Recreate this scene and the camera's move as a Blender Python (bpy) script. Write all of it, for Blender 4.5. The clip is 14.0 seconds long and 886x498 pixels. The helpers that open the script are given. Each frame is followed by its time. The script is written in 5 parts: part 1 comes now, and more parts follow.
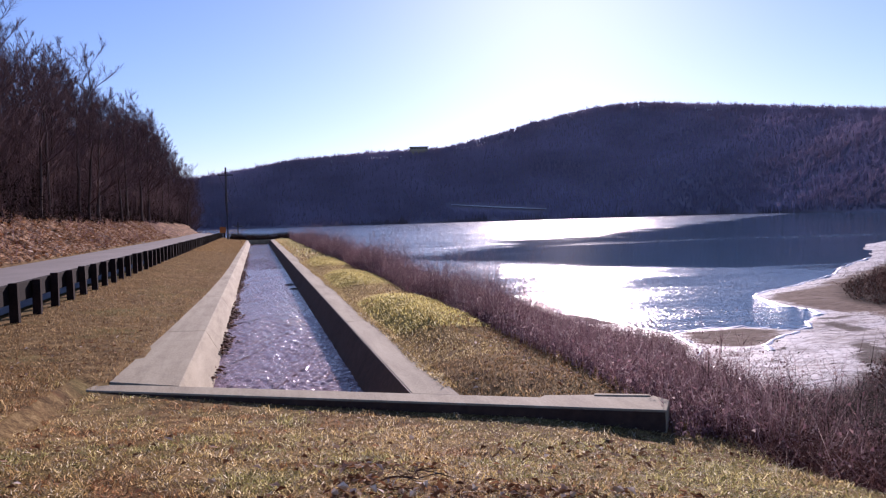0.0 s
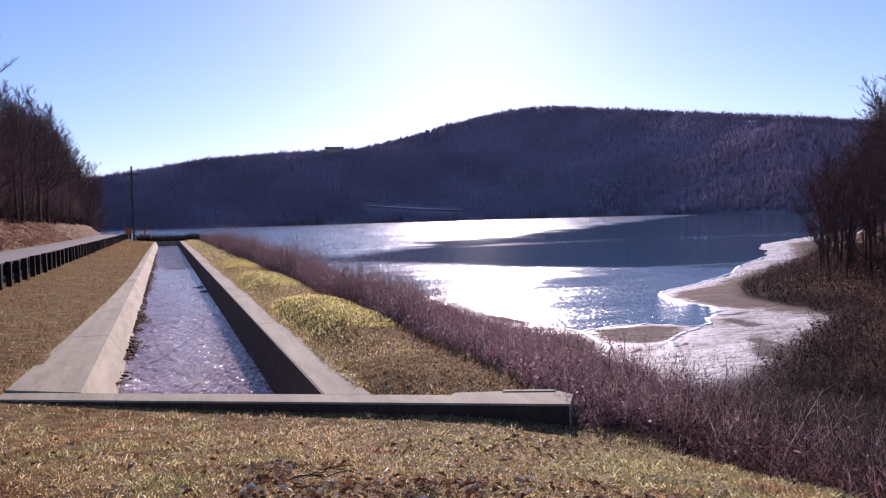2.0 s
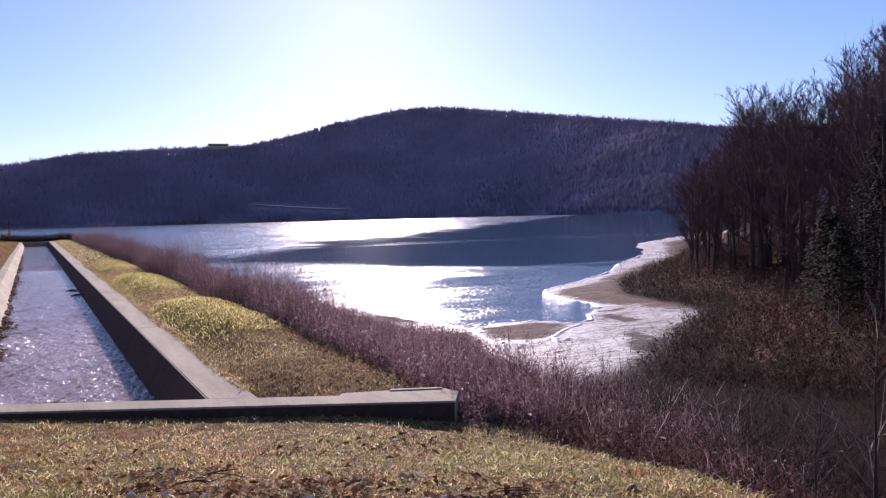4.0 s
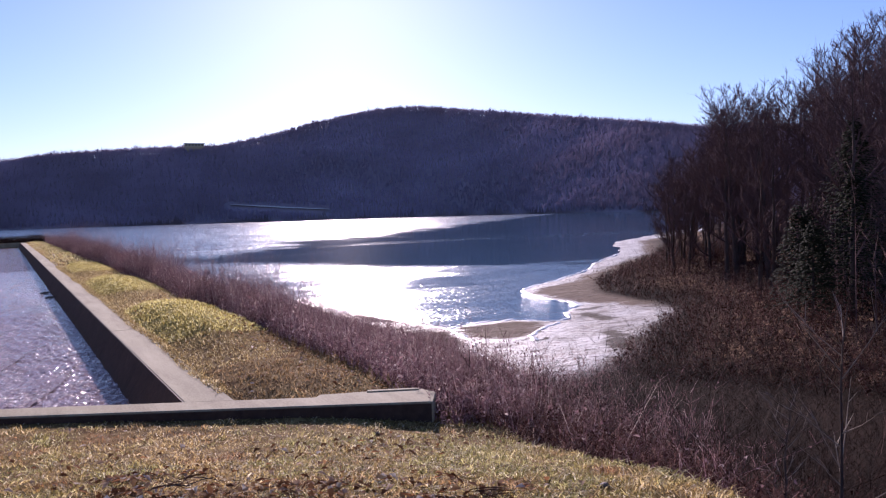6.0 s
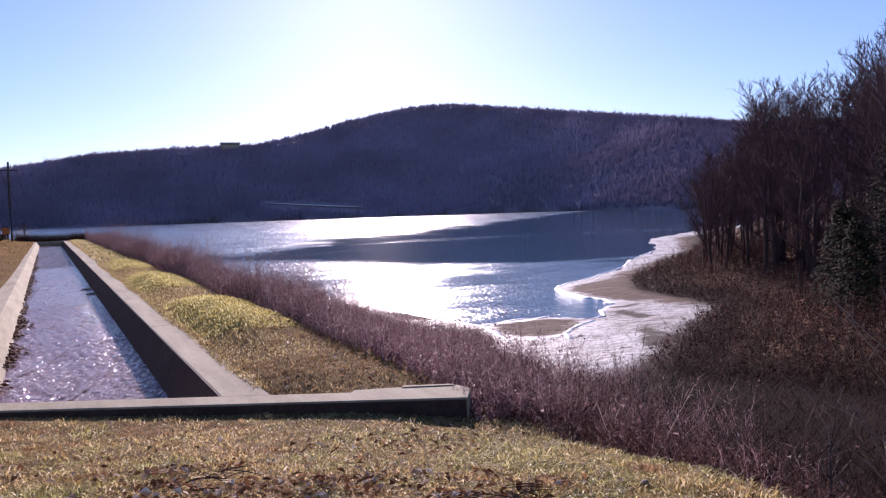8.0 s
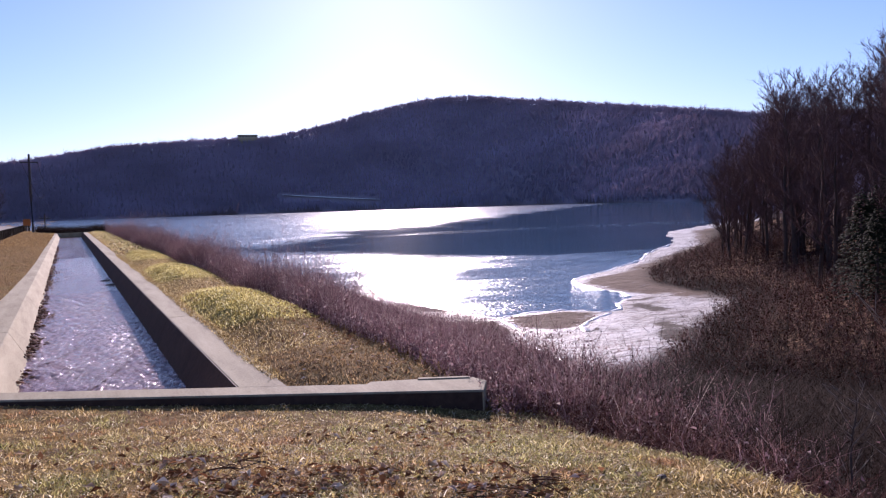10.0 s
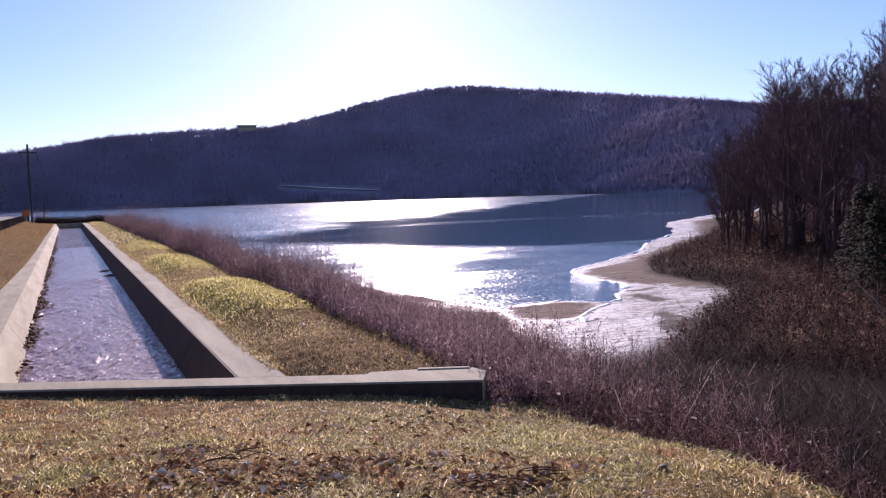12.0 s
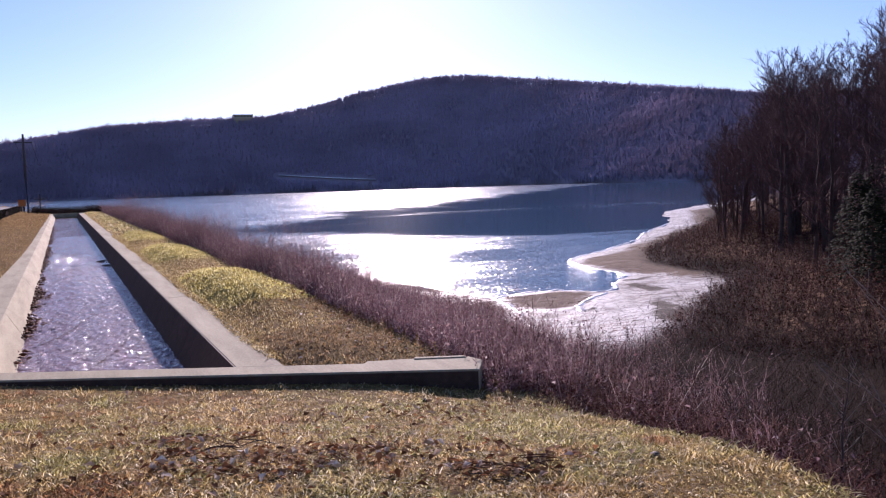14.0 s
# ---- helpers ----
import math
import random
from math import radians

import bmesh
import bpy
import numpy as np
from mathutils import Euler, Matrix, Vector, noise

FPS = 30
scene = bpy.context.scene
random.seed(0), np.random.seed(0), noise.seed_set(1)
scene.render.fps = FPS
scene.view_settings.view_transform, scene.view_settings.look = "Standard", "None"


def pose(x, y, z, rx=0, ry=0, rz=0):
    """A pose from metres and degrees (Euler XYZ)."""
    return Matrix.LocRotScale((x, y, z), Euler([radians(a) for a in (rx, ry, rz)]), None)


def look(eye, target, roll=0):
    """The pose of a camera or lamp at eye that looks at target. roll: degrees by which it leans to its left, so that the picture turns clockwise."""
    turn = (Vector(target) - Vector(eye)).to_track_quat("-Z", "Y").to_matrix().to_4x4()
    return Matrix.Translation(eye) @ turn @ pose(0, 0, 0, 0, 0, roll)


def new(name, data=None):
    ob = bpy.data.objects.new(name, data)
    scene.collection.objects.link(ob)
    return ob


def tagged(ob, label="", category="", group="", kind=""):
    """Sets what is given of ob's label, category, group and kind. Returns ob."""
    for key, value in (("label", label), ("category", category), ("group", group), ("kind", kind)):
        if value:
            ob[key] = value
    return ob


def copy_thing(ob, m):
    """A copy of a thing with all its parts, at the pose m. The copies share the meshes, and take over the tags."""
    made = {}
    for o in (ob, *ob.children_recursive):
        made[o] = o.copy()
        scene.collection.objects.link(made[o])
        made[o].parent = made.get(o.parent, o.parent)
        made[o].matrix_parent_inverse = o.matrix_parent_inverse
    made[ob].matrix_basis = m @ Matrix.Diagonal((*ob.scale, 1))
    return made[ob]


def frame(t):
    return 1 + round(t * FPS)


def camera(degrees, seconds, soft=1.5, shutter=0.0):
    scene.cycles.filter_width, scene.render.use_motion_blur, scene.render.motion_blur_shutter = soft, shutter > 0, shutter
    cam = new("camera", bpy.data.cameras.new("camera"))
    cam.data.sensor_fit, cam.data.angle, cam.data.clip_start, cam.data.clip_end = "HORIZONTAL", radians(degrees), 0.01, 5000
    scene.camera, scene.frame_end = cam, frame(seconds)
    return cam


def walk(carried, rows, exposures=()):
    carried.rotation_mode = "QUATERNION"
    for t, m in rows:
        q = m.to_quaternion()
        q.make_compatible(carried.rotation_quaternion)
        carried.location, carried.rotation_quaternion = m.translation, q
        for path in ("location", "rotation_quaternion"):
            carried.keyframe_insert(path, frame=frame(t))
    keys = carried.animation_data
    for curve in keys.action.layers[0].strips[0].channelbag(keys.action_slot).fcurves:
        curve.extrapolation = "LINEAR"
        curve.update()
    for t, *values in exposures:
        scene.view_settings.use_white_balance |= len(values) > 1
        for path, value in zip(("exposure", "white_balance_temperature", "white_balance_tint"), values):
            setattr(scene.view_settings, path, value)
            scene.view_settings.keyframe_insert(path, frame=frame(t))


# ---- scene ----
# ---- camera: held in the hand, turning to the lake and back ----
cam = camera(60.91, 14.0, soft=1.2)
ROWS = [
    (0.0, 0.003, 0.090, 1.993, 87.646, 1.788, -13.955),
    (0.5, 0.015, 0.049, 1.991, 87.669, 1.648, -14.752),
    (1.0, 0.011, 0.003, 2.004, 87.586, 1.714, -16.244),
    (1.5, 0.010, -0.021, 2.001, 87.553, 1.704, -18.326),
    (2.0, 0.022, -0.051, 1.999, 87.525, 1.703, -20.311),
    (2.5, 0.019, -0.089, 2.002, 87.470, 1.680, -22.365),
    (3.0, 0.009, -0.134, 2.014, 87.381, 1.651, -24.466),
    (3.5, 0.011, -0.155, 2.017, 87.330, 1.581, -26.566),
    (4.0, 0.002, -0.175, 2.022, 87.257, 1.523, -28.679),
    (4.5, -0.004, -0.195, 2.028, 87.200, 1.503, -30.236),
    (5.0, -0.006, -0.212, 2.037, 87.168, 1.546, -30.859),
    (5.5, -0.004, -0.224, 2.044, 87.157, 1.631, -30.806),
    (6.0, -0.000, -0.226, 2.046, 87.159, 1.734, -30.338),
    (6.5, 0.003, -0.213, 2.040, 87.167, 1.834, -29.717),
    (7.0, 0.006, -0.193, 2.028, 87.177, 1.925, -29.105),
    (7.5, 0.004, -0.194, 2.024, 87.157, 1.961, -28.448),
    (8.0, 0.009, -0.177, 2.018, 87.054, 1.950, -27.813),
    (8.5, 0.013, -0.167, 2.014, 86.951, 1.937, -27.275),
    (9.0, 0.016, -0.159, 2.011, 86.831, 1.916, -26.860),
    (9.5, 0.018, -0.156, 2.012, 86.683, 1.885, -26.650),
    (10.0, 0.018, -0.154, 2.013, 86.516, 1.856, -26.580),
    (10.5, 0.018, -0.153, 2.014, 86.340, 1.840, -26.587),
    (11.0, 0.020, -0.151, 2.013, 86.163, 1.848, -26.606),
    (11.5, 0.022, -0.148, 2.011, 85.989, 1.873, -26.610),
    (12.0, 0.029, -0.127, 2.005, 85.797, 1.867, -26.617),
    (12.5, 0.031, -0.128, 2.002, 85.657, 1.908, -26.615),
    (13.0, 0.021, -0.150, 2.009, 85.461, 1.891, -26.619),
    (13.5, 0.024, -0.156, 2.010, 85.256, 1.921, -26.677),
    (14.0, 0.016, -0.174, 2.015, 84.997, 1.920, -26.841),
]
walk(cam, [(t, pose(x, y, z, rx, ry, rz)) for t, x, y, z, rx, ry, rz in ROWS], exposures=[(0.0, 0.42, 5420, 38), (4.0, 0.42, 5420, 38), (7.0, 0.47, 5420, 38), (11.0, 0.5, 5420, 38), (14.0, 0.52, 5420, 38)])

# ---- light: a low winter sun over the far hill, clear sky ----
SUN_AZ, SUN_EL = 23.0, 19.8  # degrees clockwise from +y, above the horizon
world = bpy.data.worlds.new("sky")
scene.world = world
world.use_nodes = True
wn = world.node_tree.nodes
sky = wn.new("ShaderNodeTexSky")
sky.sky_type, sky.sun_disc = "NISHITA", False
sky.sun_elevation, sky.sun_rotation = radians(SUN_EL), radians(SUN_AZ)
sky.air_density, sky.dust_density, sky.ozone_density = 1.0, 0.22, 3.0
wn["Background"].inputs["Strength"].default_value = 0.082
world.node_tree.links.new(sky.outputs[0], wn["Background"].inputs["Color"])
sun = new("sun", bpy.data.lights.new("sun", "SUN"))
sun.data.energy, sun.data.angle, sun.data.color = 5.2, radians(0.55), (1.0, 0.84, 0.62)
_e, _a = radians(SUN_EL), radians(SUN_AZ)
sun.matrix_world = look((0, 0, 60), (-60 * math.sin(_a) * math.cos(_e), -60 * math.cos(_a) * math.cos(_e), 60 - 60 * math.sin(_e)))

# ---- materials ----
def material(name):
    m = bpy.data.materials.new(name)
    m.use_nodes = True
    return m, m.node_tree.nodes, m.node_tree.links, m.node_tree.nodes["Principled BSDF"]


def noise_tex(n, l, scale, detail=4.0, rough=0.6, coord=None, distortion=0.0):
    t = n.new("ShaderNodeTexNoise")
    t.inputs["Scale"].default_value, t.inputs["Detail"].default_value = scale, detail
    t.inputs["Roughness"].default_value, t.inputs["Distortion"].default_value = rough, distortion
    if coord is not None:
        l.new(coord, t.inputs["Vector"])
    return t.outputs["Fac"]


def ramp(n, l, fac, stops):
    r = n.new("ShaderNodeValToRGB")
    e = r.color_ramp.elements
    while len(e) < len(stops):
        e.new(0.5)
    for el, (p, c) in zip(e, stops):
        el.position, el.color = p, (*c, 1) if len(c) == 3 else c
    l.new(fac, r.inputs[0])
    return r.outputs["Color"]


def mix(n, l, fac, a, b, mode="MIX"):
    m = n.new("ShaderNodeMix")
    m.data_type, m.blend_type = "RGBA", mode
    for sock, v in ((m.inputs[0], fac), (m.inputs[6], a), (m.inputs[7], b)):
        if isinstance(v, (int, float)):
            sock.default_value = v
        elif isinstance(v, tuple):
            sock.default_value = (*v, 1)
        else:
            l.new(v, sock)
    return m.outputs[2]


def calc(n, l, op, a, b=0.0, c=0.0):
    m = n.new("ShaderNodeMath")
    m.operation = op
    for sock, v in zip(m.inputs, (a, b, c)):
        if isinstance(v, (int, float)):
            sock.default_value = v
        else:
            l.new(v, sock)
    return m.outputs[0]


def bump(n, l, height, strength, dist, bsdf):
    b = n.new("ShaderNodeBump")
    b.inputs["Strength"].default_value, b.inputs["Distance"].default_value = strength, dist
    l.new(height, b.inputs["Height"])
    l.new(b.outputs[0], bsdf.inputs["Normal"])
    return b


def world_pos(n, l, stretch=None):
    g = n.new("ShaderNodeNewGeometry")
    if stretch is None:
        return g.outputs["Position"]
    m = n.new("ShaderNodeMapping")
    m.inputs["Scale"].default_value = stretch
    l.new(g.outputs["Position"], m.inputs["Vector"])
    return m.outputs[0]


def own_pos(n, l, stretch=(1, 1, 1)):
    """Places in the thing's own space, so that ripples travel with it."""
    g, m = n.new("ShaderNodeTexCoord"), n.new("ShaderNodeMapping")
    m.inputs["Scale"].default_value = stretch
    l.new(g.outputs["Object"], m.inputs["Vector"])
    return m.outputs[0]


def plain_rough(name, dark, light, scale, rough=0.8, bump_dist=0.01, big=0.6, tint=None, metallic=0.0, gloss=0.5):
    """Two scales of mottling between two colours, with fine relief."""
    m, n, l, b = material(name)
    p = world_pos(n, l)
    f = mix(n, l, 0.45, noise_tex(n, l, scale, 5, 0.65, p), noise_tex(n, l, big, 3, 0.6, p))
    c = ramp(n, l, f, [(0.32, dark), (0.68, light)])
    if tint:
        c = mix(n, l, calc(n, l, "MULTIPLY", noise_tex(n, l, big * 3.1, 4, 0.7, p), 0.5), c, tint)
    l.new(c, b.inputs["Base Color"])
    b.inputs["Roughness"].default_value, b.inputs["Metallic"].default_value = rough, metallic
    b.inputs["Specular IOR Level"].default_value = gloss
    bump(n, l, noise_tex(n, l, scale * 2.3, 5, 0.7, p), 0.6, bump_dist, b)
    return m


def island_mix(name, stops, rough=0.75, spread=None, through_light=0.0):
    """Each loose piece takes its own tone from the ramp."""
    m, n, l, b = material(name)
    g = n.new("ShaderNodeNewGeometry")
    c = ramp(n, l, g.outputs["Random Per Island"], stops)
    f = noise_tex(n, l, spread or 0.35, 4, 0.6, g.outputs["Position"])
    c = mix(n, l, 1.0, c, ramp(n, l, f, [(0.3, (0.62, 0.6, 0.58)), (0.7, (1.0, 1.0, 1.0))]), "MULTIPLY")
    l.new(c, b.inputs["Base Color"])
    b.inputs["Roughness"].default_value = rough
    b.inputs["Specular IOR Level"].default_value = 0.03
    if through_light:
        tr, mx = n.new("ShaderNodeBsdfTranslucent"), n.new("ShaderNodeMixShader")
        l.new(c, tr.inputs["Color"])
        mx.inputs[0].default_value = through_light
        l.new(b.outputs[0], mx.inputs[1])
        l.new(tr.outputs[0], mx.inputs[2])
        l.new(mx.outputs[0], n["Material Output"].inputs["Surface"])
    return m


def meadow(name):
    """Dry blades: straw, rust and green in patches, each blade with its own tone."""
    m, n, l, b = material(name)
    g = n.new("ShaderNodeNewGeometry")
    p, k = g.outputs["Position"], g.outputs["Random Per Island"]
    straw = ramp(n, l, k, [(0.0, (0.05, 0.028, 0.01)), (0.4, (0.54, 0.39, 0.14)), (0.8, (0.82, 0.65, 0.32)), (1.0, (0.93, 0.86, 0.66))])
    rust = ramp(n, l, k, [(0.0, (0.055, 0.022, 0.010)), (0.6, (0.40, 0.19, 0.075)), (1.0, (0.68, 0.45, 0.22))])
    green = ramp(n, l, k, [(0.0, (0.06, 0.065, 0.018)), (0.5, (0.44, 0.41, 0.13)), (0.85, (0.72, 0.64, 0.31)), (1.0, (0.9, 0.84, 0.6))])
    sep = n.new("ShaderNodeSeparateXYZ")
    l.new(p, sep.inputs[0])
    west = n.new("ShaderNodeMapRange")
    l.new(sep.outputs[0], west.inputs[0])
    west.inputs[1].default_value, west.inputs[2].default_value, west.inputs[4].default_value = 0.9, -1.8, 0.05
    c = mix(n, l, ramp(n, l, calc(n, l, "ADD", west.outputs[0], noise_tex(n, l, 1.5, 5, 0.7, p)), [(0.50, (0, 0, 0)), (0.58, (1, 1, 1))]), straw, rust)
    east = n.new("ShaderNodeMapRange")
    l.new(sep.outputs[0], east.inputs[0])
    east.inputs[1].default_value, east.inputs[2].default_value, east.inputs[4].default_value = 1.6, 3.6, 0.10
    c = mix(n, l, ramp(n, l, calc(n, l, "ADD", east.outputs[0], noise_tex(n, l, 0.9, 5, 0.7, world_pos(n, l, (1.3, 1.1, 1)))), [(0.47, (0, 0, 0)), (0.60, (1, 1, 1))]), c, green)
    l.new(c, b.inputs["Base Color"])
    b.inputs["Roughness"].default_value, b.inputs["Specular IOR Level"].default_value = 0.55, 0.3
    tr, mx = n.new("ShaderNodeBsdfTranslucent"), n.new("ShaderNodeMixShader")
    l.new(c, tr.inputs["Color"])
    mx.inputs[0].default_value = 0.72
    l.new(b.outputs[0], mx.inputs[1])
    l.new(tr.outputs[0], mx.inputs[2])
    l.new(mx.outputs[0], n["Material Output"].inputs["Surface"])
    return m


def attr(n, name):
    a = n.new("ShaderNodeAttribute")
    a.attribute_name = name
    return a.outputs["Fac"]


def ground_material():
    m, n, l, b = material("ground")
    p = world_pos(n, l)
    fine, mid, big = noise_tex(n, l, 38, 6, 0.7, p), noise_tex(n, l, 4.0, 5, 0.65, p), noise_tex(n, l, 0.55, 4, 0.6, p)
    straw = ramp(n, l, mix(n, l, 0.5, fine, mid), [(0.36, (0.04, 0.024, 0.010)), (0.5, (0.17, 0.108, 0.042)), (0.64, (0.42, 0.30, 0.125))])
    green = ramp(n, l, fine, [(0.3, (0.07, 0.075, 0.02)), (0.7, (0.26, 0.25, 0.07))])
    c = mix(n, l, ramp(n, l, big, [(0.5, (0, 0, 0)), (0.72, (0.6, 0.6, 0.6))]), straw, green)
    c = mix(n, l, ramp(n, l, noise_tex(n, l, 1.4, 4, 0.7, p), [(0.55, (0, 0, 0)), (0.75, (0.7, 0.7, 0.7))]), c, (0.16, 0.075, 0.03))
    c = mix(n, l, attr(n, "green"), c, ramp(n, l, fine, [(0.3, (0.24, 0.20, 0.05)), (0.7, (0.56, 0.47, 0.15))]))
    litter = ramp(n, l, mix(n, l, 0.6, mid, noise_tex(n, l, 1.1, 5, 0.7, p)), [(0.40, (0.03, 0.017, 0.010)), (0.5, (0.17, 0.095, 0.05)), (0.58, (0.46, 0.29, 0.16))])
    c = mix(n, l, attr(n, "litter"), c, litter)
    # far hill ground takes the woods' pale tone, with haze put into the colour
    c = mix(n, l, attr(n, "hazed_floor"), c, ramp(n, l, noise_tex(n, l, 0.05, 5, 0.7, p), [(0.3, (0.30, 0.23, 0.25)), (0.7, (0.38, 0.30, 0.31))]))
    # shade beneath the brush, painted into the ground as near-black brown
    c = mix(n, l, attr(n, "brush_shade"), c, ramp(n, l, mid, [(0.3, (0.010, 0.006, 0.004)), (0.7, (0.045, 0.026, 0.017))]))
    mudf = mix(n, l, 0.45, noise_tex(n, l, 1.1, 7, 0.75, world_pos(n, l, (0.5, 1.1, 1)), 0.8), noise_tex(n, l, 0.22, 4, 0.6, world_pos(n, l, (0.7, 1.2, 1)), 0.6))
    # whitish patches, streaked with wet silt; bare sand; dark weed
    streaks = noise_tex(n, l, 1.3, 9, 0.8, world_pos(n, l, (0.4, 1.2, 1)), 1.6)
    white_flat = ramp(n, l, mix(n, l, 0.55, mudf, streaks), [(0.42, (0.13, 0.10, 0.08)), (0.46, (0.30, 0.25, 0.21)), (0.495, (0.64, 0.60, 0.54)), (0.57, (0.90, 0.88, 0.84))])
    silt = ramp(n, l, mix(n, l, 0.5, mudf, fine), [(0.38, (0.10, 0.07, 0.05)), (0.6, (0.31, 0.235, 0.175))])
    ragged = calc(n, l, "MULTIPLY", calc(n, l, "SUBTRACT", streaks, 0.5), 4.5)
    sandy = ramp(n, l, calc(n, l, "ADD", attr(n, "sand"), ragged), [(0.42, (0, 0, 0)), (0.58, (1, 1, 1))])
    weedy = ramp(n, l, calc(n, l, "ADD", attr(n, "weed"), calc(n, l, "MULTIPLY", ragged, 1.6)), [(0.3, (0, 0, 0)), (0.5, (0.9, 0.9, 0.9))])
    mud = mix(n, l, sandy, white_flat, silt)
    mud = mix(n, l, weedy, mud, ramp(n, l, fine, [(0.3, (0.035, 0.026, 0.02)), (0.7, (0.13, 0.10, 0.07))]))
    c = mix(n, l, attr(n, "mud"), c, mud)
    l.new(c, b.inputs["Base Color"])
    whitish = calc(n, l, "MULTIPLY", attr(n, "mud"), calc(n, l, "SUBTRACT", 1.0, calc(n, l, "MAXIMUM", sandy, weedy)))
    l.new(calc(n, l, "SUBTRACT", 0.9, calc(n, l, "MULTIPLY", whitish, ramp(n, l, streaks, [(0.4, (0.45, 0.45, 0.45)), (0.6, (0.2, 0.2, 0.2))]))), b.inputs["Roughness"])
    l.new(mix(n, l, whitish, (0.03, 0.03, 0.03), (0.2, 0.2, 0.2)), b.inputs["Specular IOR Level"])
    bump(n, l, mix(n, l, 0.5, fine, mid), 0.7, 0.03, b)
    return m


def water_material():
    """Dark open water: wind ruffles it near and far, with a calm lane between."""
    m, n, l, b = material("lake_water")
    p = world_pos(n, l)
    sep = n.new("ShaderNodeSeparateXYZ")
    l.new(p, sep.inputs[0])
    x, y = sep.outputs[0], sep.outputs[1]
    wob = calc(n, l, "MULTIPLY", calc(n, l, "SUBTRACT", noise_tex(n, l, 0.03, 4, 0.6, world_pos(n, l, (1, 0.5, 1))), 0.5), 70.0)
    far = calc(n, l, "ADD", calc(n, l, "SUBTRACT", calc(n, l, "MULTIPLY", calc(n, l, "SUBTRACT", y, 176.0), 0.688), calc(n, l, "MULTIPLY", calc(n, l, "SUBTRACT", x, 42.0), 0.725)), wob)
    near = calc(n, l, "ADD", calc(n, l, "ADD", calc(n, l, "MULTIPLY", calc(n, l, "SUBTRACT", x, 38.0), 0.92), calc(n, l, "MULTIPLY", calc(n, l, "SUBTRACT", y, 128.0), 0.39)), calc(n, l, "MULTIPLY", wob, 0.35))
    def step(v, lo, hi):
        r = n.new("ShaderNodeMapRange")
        r.interpolation_type = "SMOOTHSTEP"
        l.new(v, r.inputs[0])
        r.inputs[1].default_value, r.inputs[2].default_value = lo, hi
        return r.outputs[0]
    # lightly ruffled all over this side of the calm lane
    light = calc(n, l, "ADD", calc(n, l, "ADD", calc(n, l, "MULTIPLY", calc(n, l, "SUBTRACT", x, 39.0), 0.76), calc(n, l, "MULTIPLY", calc(n, l, "SUBTRACT", y, 120.0), 0.65)), calc(n, l, "MULTIPLY", wob, 0.2))
    ruffled = calc(n, l, "MAXIMUM", step(far, -14.0, 6.0), calc(n, l, "MAXIMUM", step(near, 8.0, -8.0), calc(n, l, "MULTIPLY", step(light, 3.0, -3.0), 0.85)))
    lanes = noise_tex(n, l, 0.05, 5, 0.6, world_pos(n, l, (0.35, 1.2, 1)))
    streak = ramp(n, l, noise_tex(n, l, 0.02, 5, 0.65, world_pos(n, l, (0.35, 1.6, 1)), 0.5), [(0.54, (0, 0, 0)), (0.62, (0.4, 0.4, 0.4))])
    ruffled = calc(n, l, "MAXIMUM", ruffled, streak)
    ruffled = calc(n, l, "MULTIPLY", ruffled, calc(n, l, "ADD", 0.55, calc(n, l, "MULTIPLY", lanes, 0.8)))
    gust = ramp(n, l, noise_tex(n, l, 0.11, 6, 0.72, own_pos(n, l, (0.45, 1.5, 1))), [(0.40, (0.45, 0.45, 0.45)), (0.60, (1.15, 1.15, 1.15))])
    spark = ramp(n, l, noise_tex(n, l, 1.5, 5, 0.75, own_pos(n, l, (0.7, 1.0, 1))), [(0.42, (0.3, 0.3, 0.3)), (0.6, (1.2, 1.2, 1.2))])
    l.new(calc(n, l, "ADD", 0.06, calc(n, l, "MULTIPLY", calc(n, l, "MULTIPLY", ruffled, calc(n, l, "MULTIPLY", gust, spark)), calc(n, l, "MULTIPLY_ADD", step(far, -14.0, 6.0), 0.06, 0.17))), b.inputs["Roughness"])
    b.inputs["Base Color"].default_value = (0.055, 0.12, 0.19, 1)
    b.inputs["IOR"].default_value = 1.333
    w = mix(n, l, 0.35, noise_tex(n, l, 2.5, 1.5, 0.5, own_pos(n, l, (1.25, 0.8, 1))), noise_tex(n, l, 0.5, 1.0, 0.5, own_pos(n, l, (1.0, 0.9, 1))))
    bp = bump(n, l, w, 1.0, 0.2, b)
    l.new(calc(n, l, "MULTIPLY_ADD", calc(n, l, "MULTIPLY", ruffled, gust), 0.92, 0.05), bp.inputs["Strength"])
    return m


